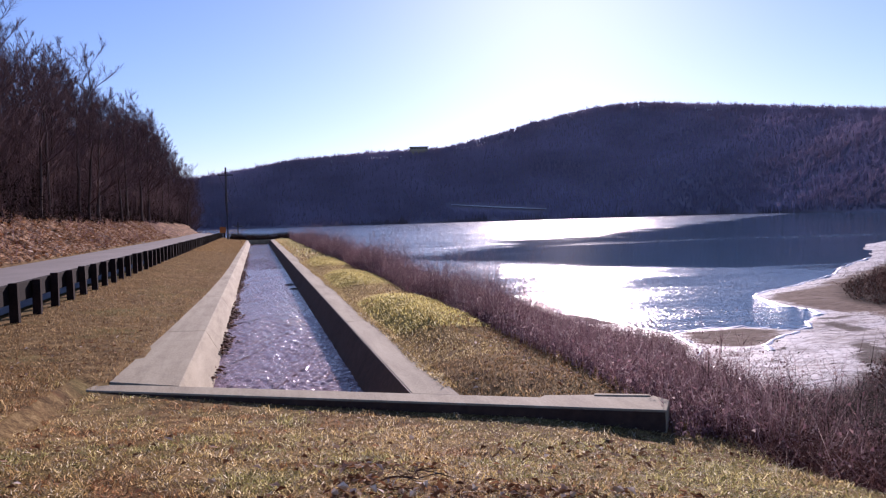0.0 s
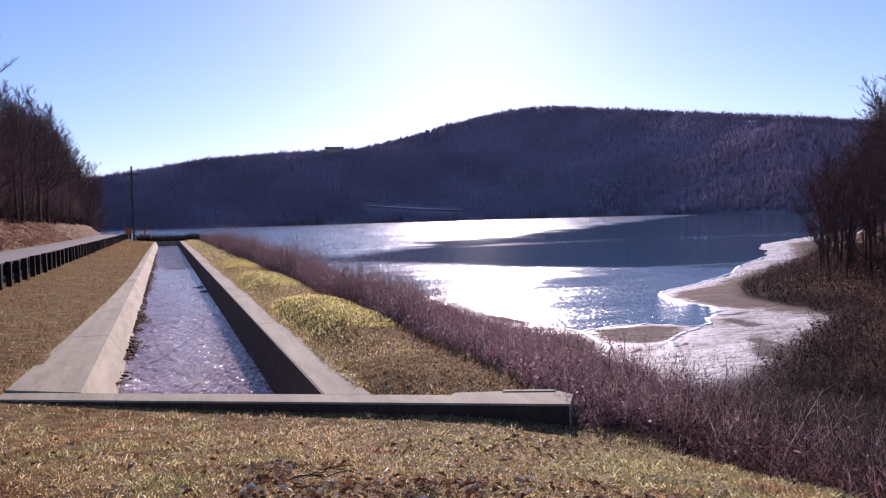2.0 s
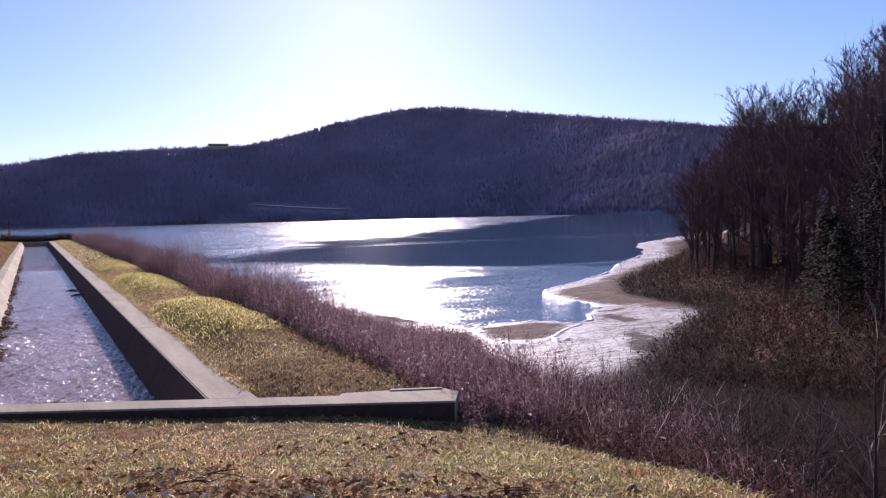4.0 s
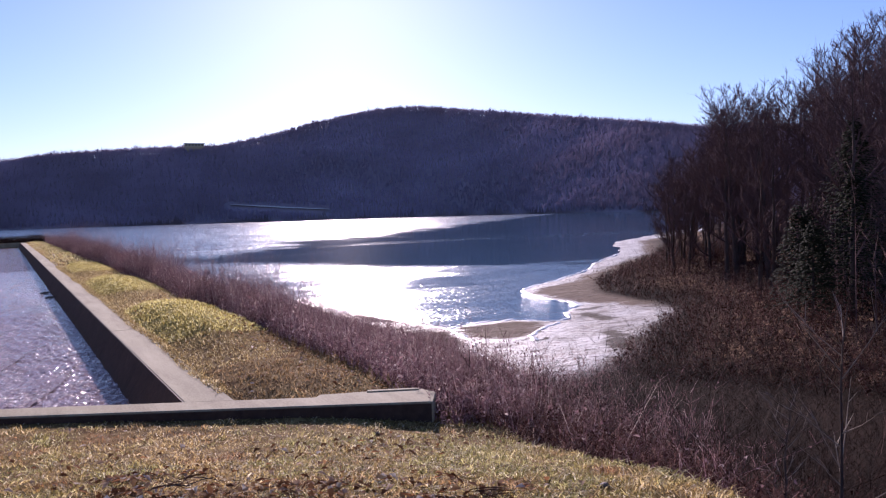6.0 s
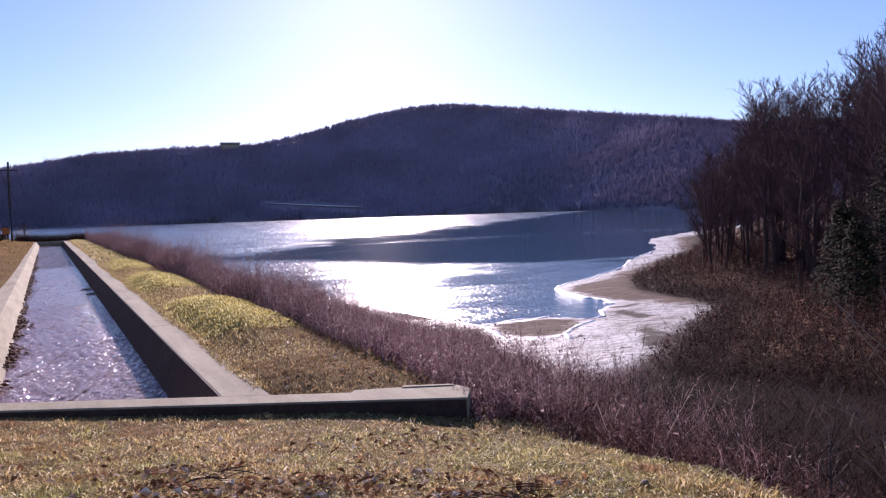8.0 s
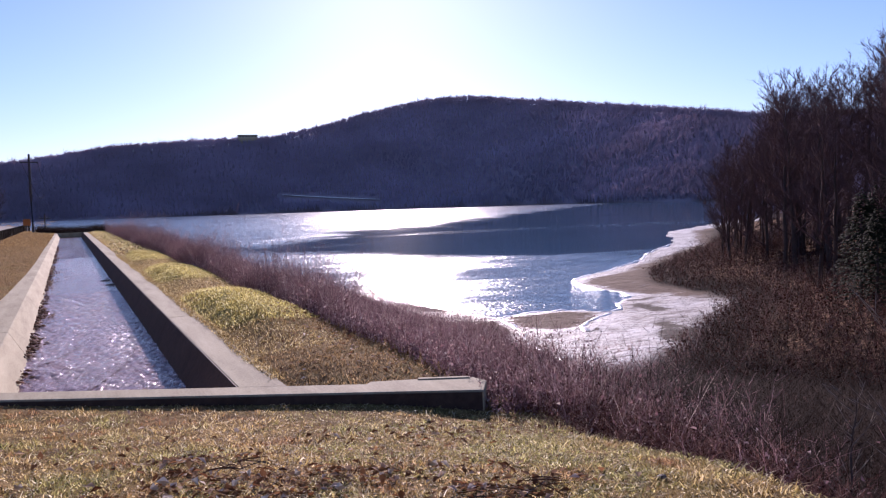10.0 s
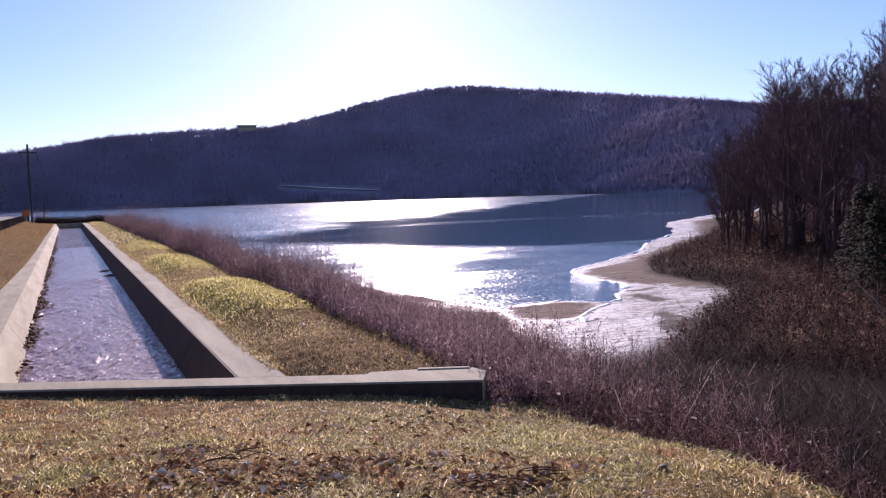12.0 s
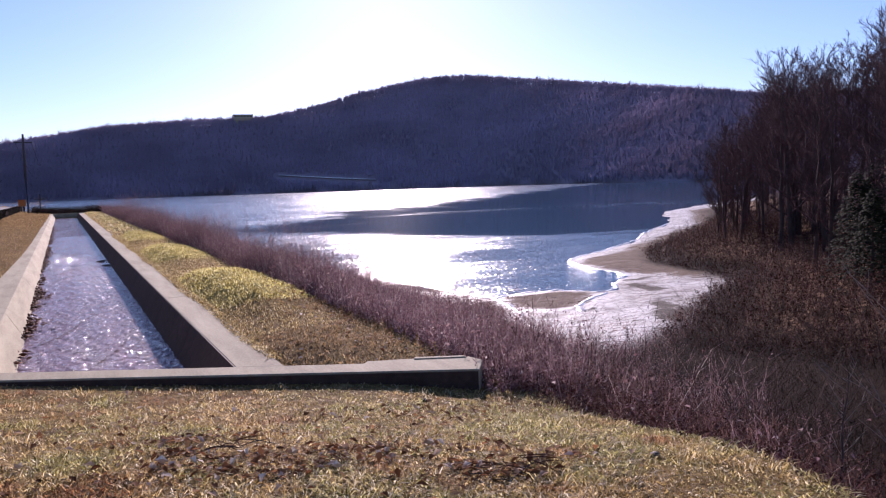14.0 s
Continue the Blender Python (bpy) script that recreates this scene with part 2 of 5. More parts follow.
def concrete_material():
    """Old board-marked concrete: blotches, dark runs, fine cracks and grit."""
    m, n, l, b = material("weathered_concrete")
    grit, blot = noise_tex(n, l, 45, 5, 0.7, world_pos(n, l, (1, 0.35, 1))), noise_tex(n, l, 2.0, 6, 0.7, world_pos(n, l, (1, 0.14, 1)))
    c = ramp(n, l, mix(n, l, 0.6, grit, blot), [(0.36, (0.22, 0.185, 0.11)), (0.5, (0.355, 0.305, 0.19)), (0.64, (0.46, 0.40, 0.26))])
    runs = noise_tex(n, l, 2.2, 5, 0.7, world_pos(n, l, (1.0, 0.15, 1.0)), 0.2)
    c = mix(n, l, ramp(n, l, runs, [(0.5, (0, 0, 0)), (0.7, (0.3, 0.3, 0.3))]), c, (0.15, 0.11, 0.075))
    v = n.new("ShaderNodeTexVoronoi")
    v.feature = "DISTANCE_TO_EDGE"
    v.inputs["Scale"].default_value = 0.55
    l.new(world_pos(n, l, (1, 0.6, 1)), v.inputs["Vector"])
    crack = ramp(n, l, calc(n, l, "ADD", v.outputs["Distance"], calc(n, l, "MULTIPLY", calc(n, l, "SUBTRACT", blot, 0.5), 0.12)), [(0.0, (1, 1, 1)), (0.018, (0, 0, 0))])
    c = mix(n, l, calc(n, l, "MULTIPLY", crack, 0.12), c, (0.05, 0.038, 0.03))
    l.new(c, b.inputs["Base Color"])
    b.inputs["Roughness"].default_value, b.inputs["Specular IOR Level"].default_value = 0.88, 0.3
    bump(n, l, grit, 0.3, 0.002, b)
    return m


def channel_water_material():
    m, n, l, b = material("channel_water")
    p = world_pos(n, l)
    silt = ramp(n, l, noise_tex(n, l, 2.2, 5, 0.7, p), [(0.3, (0.24, 0.145, 0.13)), (0.7, (0.38, 0.245, 0.22))])
    l.new(silt, b.inputs["Base Color"])
    b.inputs["Roughness"].default_value, b.inputs["IOR"].default_value = 0.08, 1.333
    turn = n.new("ShaderNodeVectorRotate")
    turn.rotation_type = "Z_AXIS"
    turn.inputs["Angle"].default_value = 0.5
    l.new(own_pos(n, l, (1, 1, 1)), turn.inputs["Vector"])
    lay = n.new("ShaderNodeVectorMath")
    lay.operation = "MULTIPLY"
    lay.inputs[1].default_value = (0.45, 2.2, 1)
    l.new(turn.outputs[0], lay.inputs[0])
    w = mix(n, l, 0.55, noise_tex(n, l, 24.0, 3, 0.6, own_pos(n, l, (1.0, 0.7, 1)), 0.5), noise_tex(n, l, 3.2, 5, 0.6, lay.outputs[0], 0.4))
    bump(n, l, w, 1.0, 0.07, b)
    return m


M_GROUND, M_LAKE, M_CHANNEL = ground_material(), water_material(), channel_water_material()
M_CONCRETE = concrete_material()
# darker mottled concrete for faces turned from the sun: shade put into the colour
M_SHADED_FACE = plain_rough("shaded_face_concrete", (0.045, 0.027, 0.02), (0.125, 0.08, 0.058), 12, 0.75, 0.006, 1.6, (0.02, 0.014, 0.01), gloss=0.25)
M_ASPHALT = plain_rough("worn_asphalt", (0.12, 0.105, 0.09), (0.24, 0.21, 0.185), 60, 0.9, 0.004, 0.4)
M_TIMBER = plain_rough("creosoted_timber", (0.010, 0.006, 0.005), (0.04, 0.026, 0.021), 25, 0.9, 0.004, 2.0, gloss=0.1)
M_RAIL = plain_rough("tarred_timber", (0.004, 0.003, 0.003), (0.016, 0.011, 0.009), 25, 0.9, 0.004, 2.0, gloss=0.1)
M_BARK = plain_rough("grey_bark", (0.045, 0.033, 0.028), (0.13, 0.10, 0.085), 14, 0.95, 0.02, 0.8, gloss=0.1)
M_TWIG = plain_rough("bare_twigs", (0.07, 0.044, 0.043), (0.17, 0.11, 0.105), 6, 0.95, 0.004, 0.5, gloss=0.05)
M_PALE_TWIG = plain_rough("pale_dry_twigs", (0.17, 0.13, 0.095), (0.40, 0.32, 0.24), 9, 0.8, 0.003, 0.9)
M_POLE = plain_rough("grey_pole_wood", (0.05, 0.04, 0.035), (0.13, 0.11, 0.09), 20, 0.85, 0.004, 1.0)
M_DEBRIS = plain_rough("wet_debris", (0.03, 0.02, 0.014), (0.12, 0.08, 0.055), 30, 0.7, 0.01, 3.0)
M_DRIFT = island_mix("sodden_leaves", [(0.0, (0.05, 0.022, 0.013)), (0.6, (0.17, 0.08, 0.045)), (1.0, (0.34, 0.18, 0.10))], 0.6, 2.0)
M_PALE_LEAF = plain_rough("bleached_leaf", (0.58, 0.48, 0.35), (0.85, 0.75, 0.58), 30, 0.6, 0.004, 4.0)
M_NEEDLE = island_mix("dark_needles", [(0.0, (0.012, 0.016, 0.008)), (1.0, (0.028, 0.034, 0.016))], 0.7)
M_BRUSH = island_mix("red_brown_brush", [(0.0, (0.11, 0.055, 0.064)), (0.5, (0.37, 0.21, 0.225)), (0.8, (0.54, 0.36, 0.35)), (0.93, (0.70, 0.55, 0.51)), (1.0, (0.88, 0.76, 0.68))], 0.75, 0.35, 0.38)
M_RED = island_mix("red_brown_weeds", [(0.0, (0.04, 0.014, 0.012)), (0.5, (0.10, 0.038, 0.031)), (0.86, (0.17, 0.076, 0.06)), (0.93, (0.26, 0.15, 0.115)), (1.0, (0.48, 0.36, 0.29))])
# brush seen on its shaded side: the shade is put into a near-black colour
M_TANGLE = island_mix("shaded_tangle", [(0.0, (0.008, 0.004, 0.004)), (0.6, (0.013, 0.006, 0.005)), (0.97, (0.03, 0.013, 0.011)), (1.0, (0.2, 0.12, 0.1))])
M_ICE = plain_rough("shore_ice", (0.55, 0.56, 0.58), (0.85, 0.86, 0.88), 3, 0.35, 0.01, 0.7)
M_GRASS = meadow("dry_grass")
M_GREEN = island_mix("yellow_green_cover", [(0.0, (0.26, 0.20, 0.06)), (0.3, (0.56, 0.47, 0.15)), (0.6, (0.82, 0.73, 0.25)), (1.0, (0.93, 0.88, 0.52))], 0.6, 1.3, 0.75)
M_BERM = island_mix("berm_grass", [(0.0, (0.13, 0.08, 0.03)), (0.3, (0.46, 0.33, 0.13)), (0.6, (0.64, 0.51, 0.22)), (0.9, (0.82, 0.70, 0.38)), (1.0, (0.92, 0.85, 0.62))], 0.6, 0.9, 0.72)
M_VERGE = island_mix("brown_verge_grass", [(0.0, (0.10, 0.058, 0.025)), (0.4, (0.36, 0.23, 0.10)), (0.8, (0.55, 0.39, 0.18)), (1.0, (0.72, 0.56, 0.32))], 0.6, 0.9, 0.55)
M_LEAF = island_mix("dead_leaves", [(0.0, (0.14, 0.06, 0.028)), (0.45, (0.30, 0.15, 0.07)), (0.75, (0.45, 0.28, 0.14)), (0.92, (0.66, 0.5, 0.38)), (1.0, (0.88, 0.8, 0.7))], 0.7, 2.0, 0.5)
# far woods: distance haze is put into the pale lilac colour and translucency
M_HAZED_WOODS = island_mix("hazed_winter_woods", [(0.0, (0.46, 0.37, 0.46)), (0.6, (0.48, 0.39, 0.48)), (1.0, (0.50, 0.41, 0.50))], 0.95, 0.006, 0.12)
M_GRAVEL = plain_rough("pale_gravel", (0.6, 0.57, 0.52), (0.85, 0.82, 0.78), 3, 0.6, 0.01, 0.3)
M_SIGN = plain_rough("orange_sign", (0.55, 0.16, 0.02), (0.7, 0.22, 0.03), 10, 0.5, 0.001, 1.0)
M_DARK = plain_rough("dark_cladding", (0.08, 0.06, 0.05), (0.16, 0.12, 0.10), 5, 0.8, 0.004, 0.3)
M_CLAD = plain_rough("tan_cladding", (0.35, 0.27, 0.16), (0.5, 0.4, 0.25), 5, 0.8, 0.004, 0.3)
M_GLASS = plain_rough("window_glass", (0.02, 0.025, 0.03), (0.03, 0.035, 0.04), 5, 0.08, 0.0, 0.3)
M_STEEL = plain_rough("galvanised_steel", (0.3, 0.3, 0.3), (0.5, 0.5, 0.5), 20, 0.45, 0.001, 2.0, None, 0.9)


# ---- building helpers ----
def mesh_of(name, verts, faces, mat, smooth=False):
    me = bpy.data.meshes.new(name)
    me.from_pydata([tuple(v) for v in verts], [], [tuple(f) for f in faces])
    me.materials.append(mat)
    if smooth:
        me.polygons.foreach_set("use_smooth", [True] * len(me.polygons))
    me.update()
    return me


def tri_mesh(name, verts, tris, mat):
    """A large mesh from arrays of corners and triangles."""
    me = bpy.data.meshes.new(name)
    v, t = np.asarray(verts, dtype=np.float32), np.asarray(tris, dtype=np.int32)
    me.vertices.add(len(v))
    me.vertices.foreach_set("co", v.ravel())
    me.loops.add(t.size)
    me.loops.foreach_set("vertex_index", t.ravel())
    me.polygons.add(len(t))
    me.polygons.foreach_set("loop_start", np.arange(0, t.size, 3, dtype=np.int32))
    me.materials.append(mat)
    me.update(calc_edges=True)
    return me


def part(name, bm, mat, parent, label=""):
    me = bpy.data.meshes.new(name)
    bm.to_mesh(me)
    bm.free()
    me.materials.append(mat)
    ob = new(name, me)
    ob.parent = parent
    return tagged(ob, label)


def box(x0, x1, y0, y1, z0, z1, bevel=0.0):
    bm = bmesh.new()
    bmesh.ops.create_cube(bm, size=1.0)
    for v in bm.verts:
        v.co = Vector(((x0 + x1) / 2 + v.co.x * (x1 - x0), (y0 + y1) / 2 + v.co.y * (y1 - y0), (z0 + z1) / 2 + v.co.z * (z1 - z0)))
    if bevel:
        bmesh.ops.bevel(bm, geom=bm.edges[:], offset=bevel, segments=2, affect="EDGES", profile=0.5)
    return bm


def prism(outline, z0, z1, bevel=0.0):
    """An upright block over a plan outline (counter-clockwise)."""
    bm = bmesh.new()
    lo, hi = [bm.verts.new((x, y, z0)) for x, y in outline], [bm.verts.new((x, y, z1)) for x, y in outline]
    bm.faces.new(hi)
    bm.faces.new(lo[::-1])
    k = len(lo)
    for i in range(k):
        bm.faces.new((lo[i], lo[(i + 1) % k], hi[(i + 1) % k], hi[i]))
    if bevel:
        bmesh.ops.bevel(bm, geom=[e for e in bm.edges if max(v.co.z for v in e.verts) > z1 - 1e-4], offset=bevel, segments=2, affect="EDGES", profile=0.5)
    bmesh.ops.recalc_face_normals(bm, faces=bm.faces[:])
    return bm


def swept(section, y0, y1, bevel=0.0):
    """A section in x and z drawn along y; the ends may be skewed: y0 and y1 are functions of x or numbers."""
    a = y0 if callable(y0) else (lambda x: y0)
    b = y1 if callable(y1) else (lambda x: y1)
    bm = bmesh.new()
    lo, hi = [bm.verts.new((x, a(x), z)) for x, z in section], [bm.verts.new((x, b(x), z)) for x, z in section]
    bm.faces.new(lo)
    bm.faces.new(hi[::-1])
    k = len(lo)
    for i in range(k):
        bm.faces.new((lo[i], lo[(i + 1) % k], hi[(i + 1) % k], hi[i]))
    bmesh.ops.recalc_face_normals(bm, faces=bm.faces[:])
    if bevel:
        bmesh.ops.bevel(bm, geom=bm.edges[:], offset=bevel, segments=1, affect="EDGES")
    return bm


def tube(points, radii, sides):
    """Corners and triangles of a tapering tube along points."""
    v, t = [], []
    for i, (p, r) in enumerate(zip(points, radii)):
        d = (points[min(i + 1, len(points) - 1)] - points[max(i - 1, 0)])
        q = d.to_track_quat("Z", "Y") if d.length > 1e-6 else Vector((0, 0, 1)).to_track_quat("Z", "Y")
        for k in range(sides):
            a = 2 * math.pi * k / sides
            v.append(p + q @ Vector((r * math.cos(a), r * math.sin(a), 0)))
    for i in range(len(points) - 1):
        for k in range(sides):
            a, b = i * sides + k, i * sides + (k + 1) % sides
            t += [(a, b, b + sides), (a, b + sides, a + sides)]
    return v, t


class Soup:
    """Gathers corners and triangles of many pieces for one mesh."""
    def __init__(self):
        self.v, self.t = [], []

    def add(self, v, t):
        k = len(self.v)
        self.v += v
        self.t += [(a + k, b + k, c + k) for a, b, c in t]


def field(x, y, scale, seed=0):
    """Smooth noise between -1 and 1 over arrays of places."""
    rng = np.random.RandomState(seed)
    out = 0
    for k in range(6):
        a, ph = rng.uniform(0, 2 * np.pi), rng.uniform(0, 2 * np.pi)
        f = scale * rng.uniform(0.6, 1.7)
        out = out + np.sin((x * np.cos(a) + y * np.sin(a)) * f + ph + 1.3 * np.sin((x * np.sin(a) - y * np.cos(a)) * f * 0.7 + ph * 2))
    return out / 6


def smooth(v, a, b):
    t = np.clip((v - a) / (b - a), 0, 1)
    return t * t * (3 - 2 * t)


def off_line(x, y, pts, close):
    """Distance to an open line through pts, negative within the area that the points close add to it."""
    best, inside = np.full(np.shape(x), 1e9), np.zeros(np.shape(x), dtype=bool)
    for (ax, ay), (bx, by) in zip(pts, pts[1:]):
        dx, dy = bx - ax, by - ay
        u = np.clip(((x - ax) * dx + (y - ay) * dy) / (dx * dx + dy * dy), 0, 1)
        best = np.minimum(best, np.hypot(x - ax - u * dx, y - ay - u * dy))
    ring = list(pts) + list(close)
    for (ax, ay), (bx, by) in zip(ring, ring[1:] + ring[:1]):
        if ay != by:
            inside ^= ((ay > y) != (by > y)) & (x < (bx - ax) * (y - ay) / (by - ay) + ax)
    return np.where(inside, -best, best)


# ---- the lie of the land ----
LAKE_Z = -6.0
SHORE = [(-420, 1330), (-75, 600), (-30, 300), (3, 150), (12, 112), (18, 80), (21.5, 62), (24.5, 53), (25.8, 43.6), (26.8, 44.3), (29.2, 44.6), (31.5, 44.3), (33.3, 41.8), (35.2, 42.0), (36.7, 44.4), (38.2, 45.7),
         (40.4, 46.9), (41.3, 49.5), (41.4, 53), (42.4, 56.4), (43.6, 59.3), (45, 60.8), (48.7, 63.3), (52.6, 65.4), (58.4, 69.4), (65.1, 74), (71.9, 80.8), (80.9, 88.1), (89.7, 94.7), (120, 128), (190, 170), (420, 300)]
FOOT = [(23, -30), (23, 10), (25.0, 27.0), (32.4, 31.9), (37.9, 36.0), (43.5, 38.9), (46.6, 45), (48, 52.5), (55.5, 61.5), (71, 72.5), (92, 87), (126, 122), (196, 160), (430, 285)]
# bare brown sand, and dark weed and gravel, on the whitish flats
SAND = [[(26.3, 43.5), (28.6, 43.7), (31.1, 43.2), (32.3, 41.7), (30, 39), (28.2, 37.6), (26.4, 37.7), (25.6, 38.9), (25.5, 40.7)], [(43.9, 58.3), (49.4, 61.4), (55, 64), (52, 58), (47.2, 53), (46.4, 46), (42.3, 47.4), (41.8, 51.2)],
        [(22.6, 59.6), (23.6, 56.5), (24.9, 54.3), (25.6, 51.2), (24.8, 48.6), (23.5, 49.5)], [(20.4, 27), (17, 30), (19, 44), (22.5, 45), (24.8, 43), (24.2, 39), (21.6, 36), (21.4, 32)]]
WEED = [[(37.4, 45.0), (39.1, 45.3), (41.2, 45.8), (39, 44.5)], [(36.4, 42.6), (37.4, 42.9), (38.2, 40.2), (36.2, 40.3)], [(32.6, 36.0), (33.6, 36.2), (32.8, 32.4), (29.6, 30.4), (29.0, 31.4), (30.6, 33.2)], [(25.5, 27.6), (27.4, 29.2), (27.0, 27.2)]]
SHORE_END, FOOT_END = [(3000, 2200), (3000, 4000), (-3000, 4000)], [(3000, 1900), (3000, 4000), (-3000, 4000), (-3000, -30)]
RIDGE_AZ = [-180, -60, -30, -4, 3, 9, 14, 18, 20.5, 25.5, 28.7, 35, 44, 50, 65, 110, 180]
RIDGE_EL = [4.0, 4.0, 3.6, 3.45, 4.7, 5.15, 5.3, 6.15, 6.85, 7.85, 8.0, 7.4, 6.35, 5.5, 4.9, 4.0, 4.0]
FAR_AZ = [-180, -20, 30, 38, 45, 55, 180]
FAR_R = [1380, 1380, 1330, 1180, 1050, 950, 900]


def wall_line(x):
    """y of the front edge of the cross wall."""
    return 10.08 - (x + 2.0) * 0.552


def hill_width(r, el):
    """From the far shore to the ridge, for a hillside of about 23 degrees."""
    return r * np.tan(np.radians(el)) / (0.42 - np.tan(np.radians(el)))


def apron_edge(y):
    """Outer edge of the concrete apron, which the turf narrows along the channel."""
    return np.interp(y, [9.6, 13.5, 22, 32], [-1.92, -1.76, -1.48, -1.28])


def lawn_edge(y):
    """Where the mown lawn and the berm give way to brush."""
    return np.interp(y, [0.5, 1.6, 2.7, 3.7, 5.5, 7.0], [2.9, 3.25, 3.62, 3.92, 4.28, 4.4])


def height(x, y):
    """Height of the ground at arrays x, y, with the masks mud, litter and green."""
    x, y = np.asarray(x, dtype=float), np.asarray(y, dtype=float)
    # the dam's crown: lawn before the cross wall, berm behind it
    before = wall_line(x) - y
    foot = np.interp(x, [-6, -2, 1, 3, 4.3], [0.12, -0.03, -0.09, -0.15, -0.26])
    lawn = foot + (0.42 - foot) * smooth(before, 0.0, 5.5) + 0.025 * field(x, y, 1.1, 3)
    berm = np.interp(x, [-9, -4.6, -3.4, -1.9, -1.2, 1.7, 2.2, 2.9, 3.7, 4.4], [0.34, 0.26, 0.18, 0.03, 0.0, -0.1, -0.06, 0.05, 0.0, -0.12])
    humps = np.exp(-((x - 3.15) / 0.9) ** 2) * (0.26 * np.exp(-((y - 15.3) / 3.3) ** 4) + 0.23 * np.exp(-((y - 25.4) / 3.4) ** 4) + 0.18 * np.exp(-((y - 36) / 4.0) ** 4))
    berm = berm + (humps * smooth(x, 2.05, 2.75) + 0.03 * field(x, y, 1.6, 5) * (x > 2.2)) * smooth(-before, 0.5, 2.5) - 0.1 * (1 - smooth(-before, 0.4, 2.0)) * (x > 1.9)
    verge = berm + (0.42 - berm) * smooth(before, -1.5, 5.5) + 0.02 * field(x, y, 1.1, 3)
    crown = np.where(x < -2.3, verge, np.where(before > -0.36, lawn, berm))
    edge = x - lawn_edge(y) - 0.12 * field(y, y * 0, 0.8, 8) * smooth(y, 4, 7)
    slope = -0.22 - 0.36 * np.maximum(edge, 0) + 0.12 * field(x, y, 0.5, 9) * smooth(edge, 0.3, 3)
    dam = np.where(edge > 0, np.minimum(slope, crown), crown)
    # the leaf-strewn bank and wood beyond the road
    bank = -11.3 - x
    bankz = 0.36 + np.where(bank > 0, 0.6 * np.minimum(bank, 5.5) + 0.42 * np.maximum(np.minimum(bank, 70) - 5.5, 0), 0) * (1 - smooth(y, 140, 270)) + (0.28 * field(x, y, 0.8, 11) + 0.16 * field(x, y, 2.1, 12)) * smooth(bank, 0.2, 2)
    dam = np.where(bank > 0, bankz, dam)
    dam = dam - 6.4 * smooth(y, 103, 122) * smooth(x + 0.0022 * np.maximum(y - 110, 0) ** 2, -5.1, -4.0)
    # water, mud flats and the wooded bank opposite
    s = off_line(x, y, SHORE, SHORE_END)
    bed = np.where(s < 0, -6.02 + 0.05 * s, -5.94 + 0.004 * s)
    flat = 0.07 * field(x, y, 0.55, 21) + 0.035 * field(x, y, 1.9, 22)
    bed = np.maximum(bed, -30) + flat * smooth(s, -3, 2)
    f = off_line(x, y, FOOT, FOOT_END)
    woods = -5.95 + 0.17 * np.clip(f, 0, 12) + 0.12 * np.clip(f - 12, 0, 70) + 0.15 * field(x, y, 0.4, 31) * smooth(f, 0, 3)
    woods = np.where(f > 0, woods, -50)
    valley = np.where((x > 4) & (x < 60), -5.9 + 0.13 * (25 - y), -50)
    z = np.maximum(np.maximum(dam, bed), np.maximum(woods, valley))
    # the hills round about
    r, az = np.hypot(x, y), np.degrees(np.arctan2(x, y))
    fr, el = np.interp(az, FAR_AZ, FAR_R), np.interp(az, RIDGE_AZ, RIDGE_EL)
    wide = hill_width(fr, el)
    crest = (fr + wide) * np.tan(np.radians(el + 0.08)) - 11
    u = np.clip((r - fr) / wide, 0, 2.5)
    rise = np.where(u <= 1, 1.08 * u - 0.08 * u ** 3, 1 - 0.12 * (u - 1))
    hill = -6.5 + rise * (crest + 6.5) + 5 * field(x, y, 0.015, 41) * smooth(u, 0.05, 0.4) * (1 - smooth(u, 0.75, 0.95))
    z = np.where(r > fr, np.maximum(hill, -6.5), z)
    # room for the channel
    trench = (x > apron_edge(y) + 0.1) & (x < 1.95) & (y > wall_line(x) + 0.3) & (y < 95.4)
    z = np.where(trench, np.minimum(z, -1.0), z)
    mud = smooth(s, -4, 0.3) * (z < -5.45) * (1 - smooth(f, -2.0, 1.0)) * (r < 260) * smooth(y, 26.0, 28.5)
    litter = np.maximum(np.maximum((bank > 0) * 1.0, smooth(edge, -0.2, 0.5) * (mud < 0.5)), (r > fr) * 1.0)
    green = np.exp(-((x - 3.15) / 0.9) ** 2) * (np.exp(-((y - 15.6) / 3.0) ** 4) + 0.85 * np.exp(-((y - 25.4) / 3.2) ** 4) + 0.5 * np.exp(-((y - 36) / 4.0) ** 4))
    # mask of the painted shade: under the brush and past the channel's end
    brush_shade = np.maximum(smooth(edge, 0.1, 1.1), smooth(y, 96, 100) * (x > -4) * 0.8) * (1 - smooth(f, 2, 6)) * (bank < 0) * (r < fr)
    return z, mud, litter, np.clip(green * 1.3, 0, 1) * (before < 0), brush_shade, (r > fr) * 1.0


def ground_z(x, y):
    return float(height(np.array([x]), np.array([y]))[0][0])


def flats(x, y):
    """Masks of bare sand and of dark weed on the flats, with frayed outlines."""
    wx, wy = x + 0.5 * field(x, y, 0.9, 81), y + 0.7 * field(x, y, 0.8, 82)
    inside = [np.max([smooth(-off_line(wx, wy, ring + ring[:1], []), -soft, soft) for ring in rings], axis=0) for rings, soft in ((SAND, 1.3), (WEED, 0.45))]
    # a strip of bare sand below the shrubs
    strip = smooth(off_line(wx, wy, FOOT, FOOT_END), -4.5, -1.2) * smooth(y, 40, 46)
    return np.maximum(inside[0], strip), inside[1]


